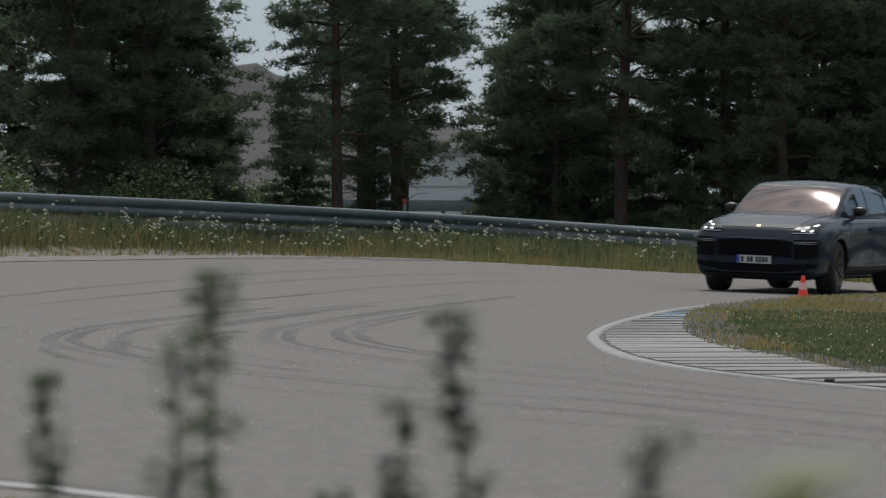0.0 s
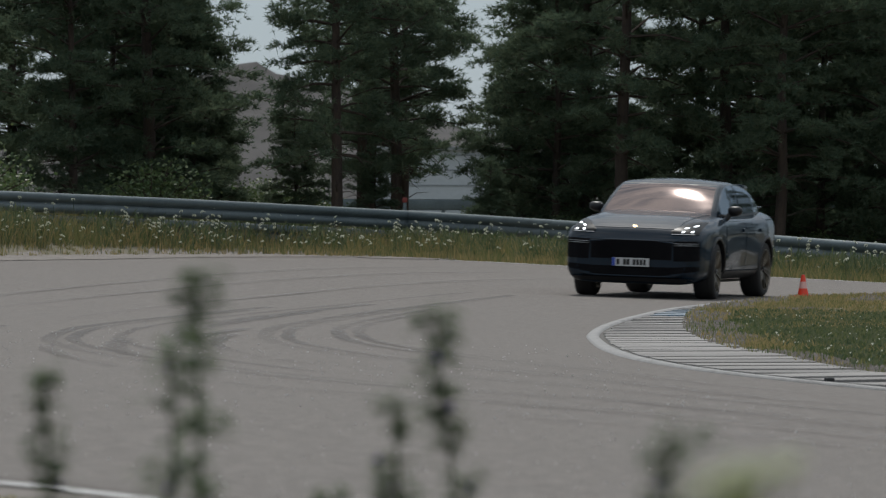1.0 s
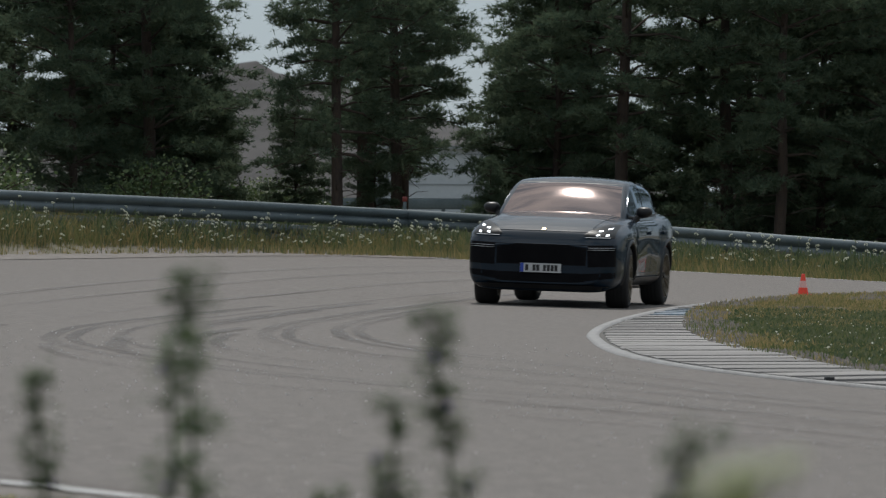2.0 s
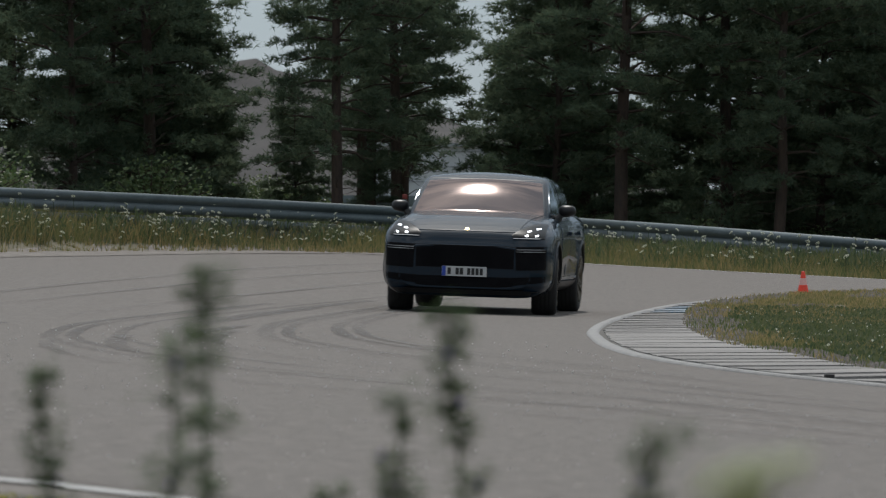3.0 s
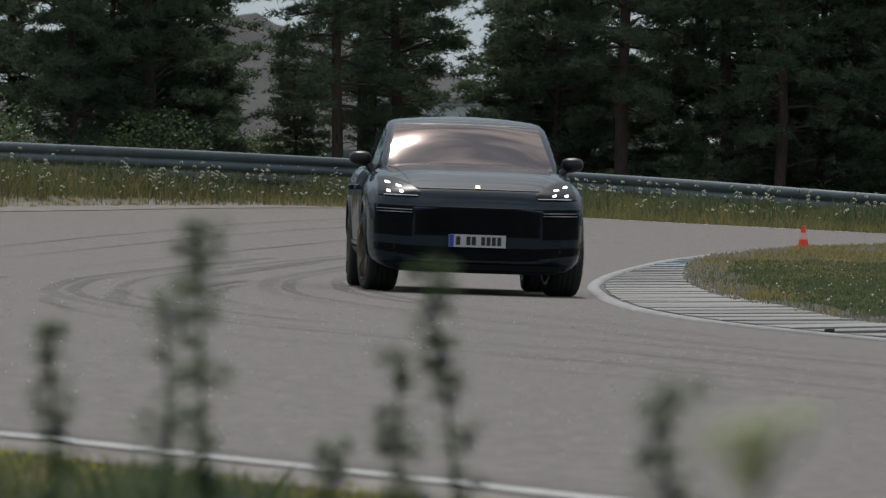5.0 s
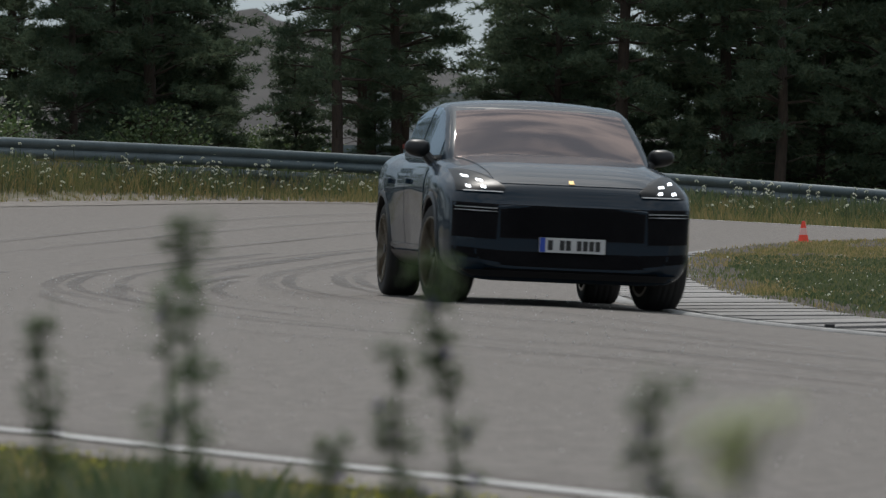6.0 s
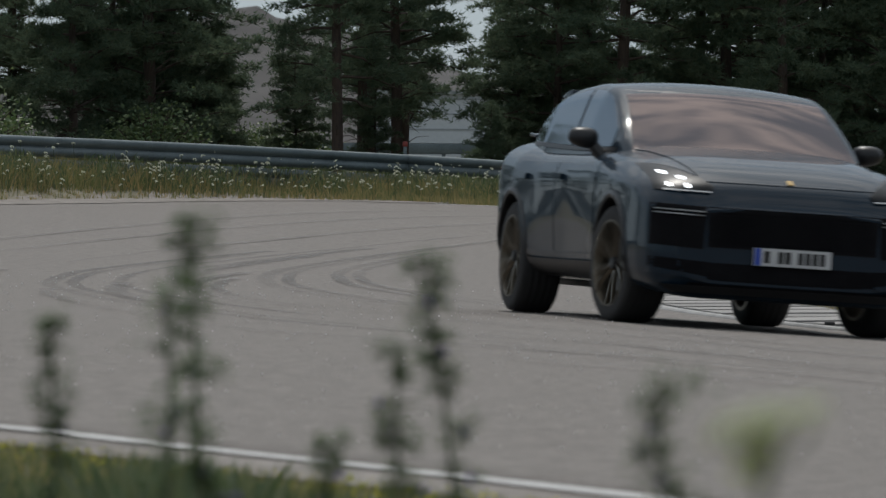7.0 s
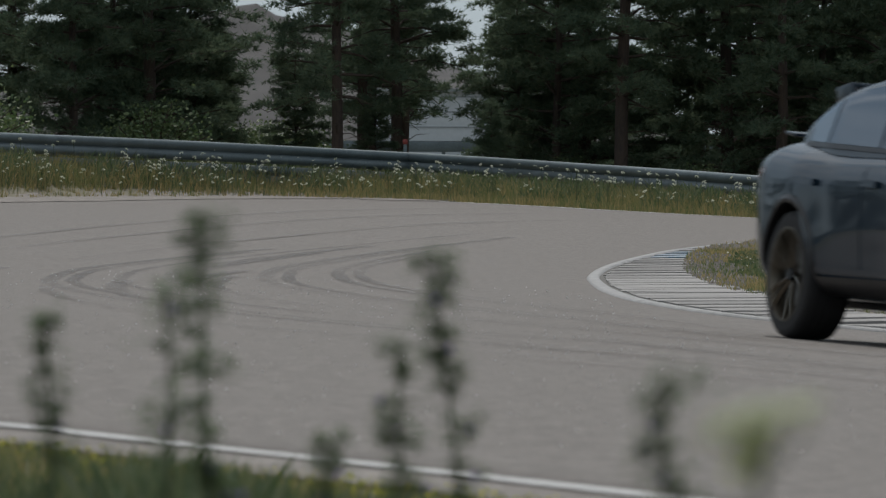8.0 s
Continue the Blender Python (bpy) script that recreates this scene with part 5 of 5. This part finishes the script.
# ---------------------------------------------------------------- plants before the lens
def bugloss(height, seed, side=1.0):
    """Viper's bugloss: an upright stalk with narrow leaves and short curled flower sprays."""
    rnd = random.Random(seed)
    th = tagged(empty("bugloss"), "tall viper's bugloss with narrow leaves and violet flowers near the lens", "wildflower", group="tall weeds before the lens")
    bm = bmesh.new()
    n = 10
    line = [Vector((0.005 * math.sin(i * 0.9 + seed), 0.004 * math.cos(i * 1.1), height * i / n)) for i in range(n + 1)]
    tube(bm, line, [0.0055 * (1 - 0.06 * i) for i in range(n + 1)], 6)
    part("stalk", bm, STALK, th)
    v, fs, pv, pf = [], [], [], []

    def leaf(p, a, ln, up, w):
        d = Vector((math.cos(a), math.sin(a), up)).normalized()
        s = d.cross(Vector((0, 0, 1))).normalized() * w
        k = len(v)
        tip = p + d * ln - Vector((0, 0, ln * 0.25))
        v.extend(tuple(q) for q in (p, p + d * ln * 0.4 + s, tip, p + d * ln * 0.4 - s))
        fs.append((k, k + 1, k + 2, k + 3))

    z = height * 0.04
    while z < height:
        f = z / height
        p = line[min(n - 1, int(f * n))].lerp(line[min(n, int(f * n) + 1)], f * n - int(f * n))
        for _ in range(rnd.randint(3, 6)):                     # narrow leaves that stand out from the stalk
            leaf(p, rnd.uniform(0, 6.283), rnd.uniform(0.04, 0.09) * (1.2 - 0.45 * f) * side, rnd.uniform(0.0, 0.9), 0.005)
        for _ in range(10 if f < 0.4 else 0):                  # longer leaves towards the foot
            leaf(p, rnd.uniform(0, 6.283), rnd.uniform(0.05, 0.10) * side, rnd.uniform(0.2, 1.4), 0.0065)
        for _ in range(rnd.randint(1, 3)):                     # curled sprays in uneven lumps
            a = rnd.uniform(0, 6.283)
            o = p + Vector((math.cos(a), math.sin(a), rnd.uniform(-0.2, 0.7))) * rnd.uniform(0.006, 0.034) * side
            r = rnd.uniform(0.006, 0.011) * side
            for _ in range(19):
                leaf(o + Vector((rnd.gauss(0, r), rnd.gauss(0, r), rnd.gauss(0, r))), rnd.uniform(0, 6.283), rnd.uniform(0.012, 0.026), rnd.uniform(-0.3, 1), 0.005)
            if f > 0.3 and rnd.random() < 0.13:
                q = o + Vector((rnd.gauss(0, 0.012), rnd.gauss(0, 0.012), rnd.gauss(0, 0.008)))
                k = len(pv)
                pv.extend([tuple(q + Vector(c) * 0.007) for c in ((1, 0, 0), (0, 1, 0), (-1, 0, 0), (0, -1, 0), (0, 0, 1.2), (0, 0, -1))])
                pf.extend((k + a1, k + b1, k + c1) for a1, b1, c1 in ((0, 1, 4), (1, 2, 4), (2, 3, 4), (3, 0, 4), (1, 0, 5), (2, 1, 5), (3, 2, 5), (0, 3, 5)))
        z += rnd.uniform(0.016, 0.046)
    for _ in range(34):                                        # the nodding tip
        leaf(line[-1] + Vector((rnd.gauss(0, 0.009), rnd.gauss(0, 0.009), rnd.gauss(-0.012, 0.013))), rnd.uniform(0, 6.283), rnd.uniform(0.014, 0.03), rnd.uniform(-0.2, 0.8), 0.0045)
    raw("leaves", v, fs, BUGLOSS, th)["kind"] = "stuff"
    raw("blossom", pv, pf, VIOLET, th, "small violet flowers")["kind"] = "stuff"
    return th


def near_umbel():
    th = tagged(empty("cream_umbel"), "creamy yellow umbel flower close to the lens", "wildflower", group="tall weeds before the lens")
    rnd = random.Random(77)
    bm = bmesh.new()
    tube(bm, [(0, 0, 0), (0.004, 0, 0.25), (0, 0, 0.46)], [0.004, 0.0035, 0.003], 6)
    for k in range(14):
        a, r = 2 * math.pi * k / 14, 0.012 + 0.02 * (k % 2)
        tube(bm, [(0, 0, 0.455), (math.cos(a) * r, math.sin(a) * r, 0.49)], [0.0012, 0.0008], 4)
    part("stalk", bm, STALK, th)
    bm = bmesh.new()
    for _ in range(75):
        a, r = rnd.uniform(0, 6.283), 0.036 * math.sqrt(rnd.random())
        bmesh.ops.create_icosphere(bm, subdivisions=1, radius=rnd.uniform(0.0022, 0.0042), matrix=Matrix.Translation((math.cos(a) * r, math.sin(a) * r, 0.495 - r * r * 3 + 0.25 * math.cos(a) * r + rnd.uniform(-0.005, 0.005))))
    part("umbel", bm, UMBEL_YELLOW, th)["kind"] = "stuff"
    bm = bmesh.new()
    for _ in range(26):
        bmesh.ops.create_icosphere(bm, subdivisions=1, radius=rnd.uniform(0.0022, 0.004), matrix=Matrix.Translation((rnd.gauss(-0.004, 0.008), rnd.gauss(0, 0.008), 0.474 + rnd.gauss(0, 0.007))))
    part("bract", bm, BRACT, th, "yellow-green bracts below the flower head")["kind"] = "stuff"
    return th


def low_weeds():
    """Leafy low weeds that hide the foot of the near verge."""
    rnd = random.Random(91)
    spots = []
    for _ in range(5200):
        y = rnd.uniform(8.5, 18.5)
        x = rnd.uniform(-0.062, 0.03) * y
        if y > float(near_edge(x)) - 0.4:
            continue
        tall = 1.8 if -0.046 < x / y < -0.025 else 1.1
        spots.append((x, y, float(ground_z(x, y)) - 0.02, tall * rnd.uniform(0.35, 1.0) * min(0.16, 0.015 + 0.022 * (float(near_edge(x)) - y)), rnd.uniform(0.012, 0.03)))
    blades("low_weeds", spots, CLOVER, "low leafy weeds in the near verge", "weeds", leaf=True, seed=9)


# bearing of the foot, distance, height of the tip in the first view, and the tip's bearing as it sways
SWAY = [
    (410, 10.0, 478, [(0, 365), (0.5, 352), (1, 336), (1.5, 310), (2.2, 325), (3, 352), (3.5, 368), (4, 362), (4.5, 352), (5.2, 335), (6, 315), (6.5, 308), (7, 325), (7.5, 350), (8, 345)], 1.0),
    (312, 9.6, 622, [(0, 305), (1, 300), (1.5, 298), (3, 304), (3.5, 306), (4.5, 288), (6, 290), (6.5, 285), (7, 292), (8, 293)], 1.5),
    (95, 10.6, 675, [(0, 85), (1, 85), (1.5, 68), (3, 80), (3.5, 85), (4.5, 98), (6, 75), (6.5, 68), (7, 95), (8, 85)], 0.9),
    (845, 10.3, 548, [(0, 805), (0.5, 800), (1, 778), (1.5, 765), (2.2, 780), (3, 800), (3.5, 812), (4, 800), (4.5, 775), (5.2, 770), (6, 770), (6.5, 770), (7, 762), (7.5, 768), (8, 775)], 0.95),
    (722, 9.9, 715, [(0, 720), (1, 708), (1.5, 702), (3, 715), (3.5, 722), (4.5, 715), (6, 708), (6.5, 708), (7, 708), (8, 712)], 0.9),
    (1235, 8.2, 765, [(0, 1150), (1, 1180), (1.5, 1235), (2.2, 1200), (3, 1150), (3.5, 1140), (4.5, 1190), (5.2, 1165), (6, 1150), (6.5, 1150), (7, 1165), (8, 1170)], 1.0),
    (578, 10.2, 893, [(0, 582), (1, 578), (3, 580), (4.5, 584), (6.5, 580), (8, 578)], 0.9),
]
weeds = []


def weed_rows():
    for i, (px, d, top, tips, side) in enumerate(SWAY):
        x = at_px(px, d)
        z = float(ground_z(x, d)) - 0.02
        h = EYE_Z - (top - 381 - 0.0057 * (px - 784)) / FOCAL * d - z
        th = bugloss(h, 100 + i, side)
        weeds.append((th, [(t, pose(x, d, z, 0, math.degrees(math.atan((at_px(tip, d) - x) / h)), 0)) for t, tip in tips]))
    d, px = 4.4, 1345
    x = at_px(px, d)
    h = 0.5
    z = EYE_Z - (822 - 384) / FOCAL * d - h
    th = near_umbel()
    weeds.append((th, [(t, pose(x, d, z, 0, math.degrees(math.atan((at_px(tip, d) - x) / h)), 0)) for t, tip in
                       [(0, 1420), (0.5, 1380), (1, 1315), (1.5, 1310), (2.2, 1320), (3, 1330), (3.5, 1335), (4.5, 1370), (5.2, 1330), (6, 1310), (6.5, 1312), (7, 1355), (7.5, 1360), (8, 1345)]]))


far_things()
woods()
umbels()
weed_rows()
low_weeds()
verge_cover()
island_cover()
glint_chips()
red_marker()


# ---------------------------------------------------------------- what moves
DRIVE = [(0, 5.37, 111.4, -20.7), (0.5, 4.257, 108.24, -18.2), (1, 3.21, 104.93, -15.7), (1.5, 2.325, 100.8, -13.0), (3, 0.504, 89.26, -6.4), (3.5, 0.205, 85.2, -4.1),
         (4, 0.005, 80.57, -1.4), (4.5, -0.04, 75.6, 1.2), (6, 0.658, 60.9, 7.9), (6.5, 1.085, 56.0, 10.1), (7, 1.725, 51.2, 12.5), (7.5, 2.47, 47.6, 15.1), (8, 3.43, 44.2, 17.8)]


def glide(t, rows):
    """A smooth curve through (t, value...) rows."""
    ts = [r[0] for r in rows]
    i = max(0, min(len(ts) - 2, int(np.searchsorted(ts, t, side="right")) - 1))

    def slope(k):
        a, b = rows[max(0, k - 1)], rows[min(len(rows) - 1, k + 1)]
        return (np.array(b[1:]) - np.array(a[1:])) / (b[0] - a[0])

    h = ts[i + 1] - ts[i]
    s = (t - ts[i]) / h
    p, q = np.array(rows[i][1:]), np.array(rows[i + 1][1:])
    return p * (1 + 2 * s) * (1 - s) ** 2 + slope(i) * h * s * (1 - s) ** 2 + q * s * s * (3 - 2 * s) + slope(i + 1) * h * s * s * (s - 1)


def car_pose(t):
    x, y, yaw = glide(t, DRIVE)
    a = radians(yaw)
    f2, l2 = np.array([math.sin(a), -math.cos(a)]), np.array([math.cos(a), math.sin(a)])
    o = np.array([x, y])
    z = {(i, j): float(bed(*(o + f2 * AXLE * i + l2 * 0.84 * j))) for i in (1, -1) for j in (1, -1)}
    mz = sum(z.values()) / 4 + 0.008
    F = Vector((*f2, (z[1, 1] + z[1, -1] - z[-1, 1] - z[-1, -1]) / 4 / AXLE)).normalized()
    L = Vector((*l2, (z[1, 1] + z[-1, 1] - z[1, -1] - z[-1, -1]) / 4 / 0.84))
    N = F.cross(L).normalized()
    L = N.cross(F)
    return Matrix(((F.x, L.x, N.x, x), (F.y, L.y, N.y, y), (F.z, L.z, N.z, mz), (0, 0, 0, 1)))


def motions():
    walk(car, [(k * 0.1, car_pose(k * 0.1)) for k in range(81)])
    roll, last, steps = 0.0, None, []
    for k in range(241):
        t = k / 30
        p = car_pose(t).translation
        roll += (p - last).length / WHEEL_R if last is not None else 0
        last = p
        steer = glide(t, [(0, 6.0), (2, 5.0), (4, 6.0), (6, 7.0), (8, 7.0)])[0]
        steps.append((t, roll, steer))
    for w, (x, y) in zip(wheels, ((AXLE, 0.845), (AXLE, -0.845), (-AXLE, 0.84), (-AXLE, -0.84))):
        walk(w, [(t, Matrix.Translation((x, y, WHEEL_R)) @ pose(0, 0, 0, 0, 0, s if x > 0 else 0) @ pose(0, 0, 0, 0, math.degrees(r), 0)) for t, r, s in steps])
    for th, rows in weeds:
        walk(th, rows)


motions()
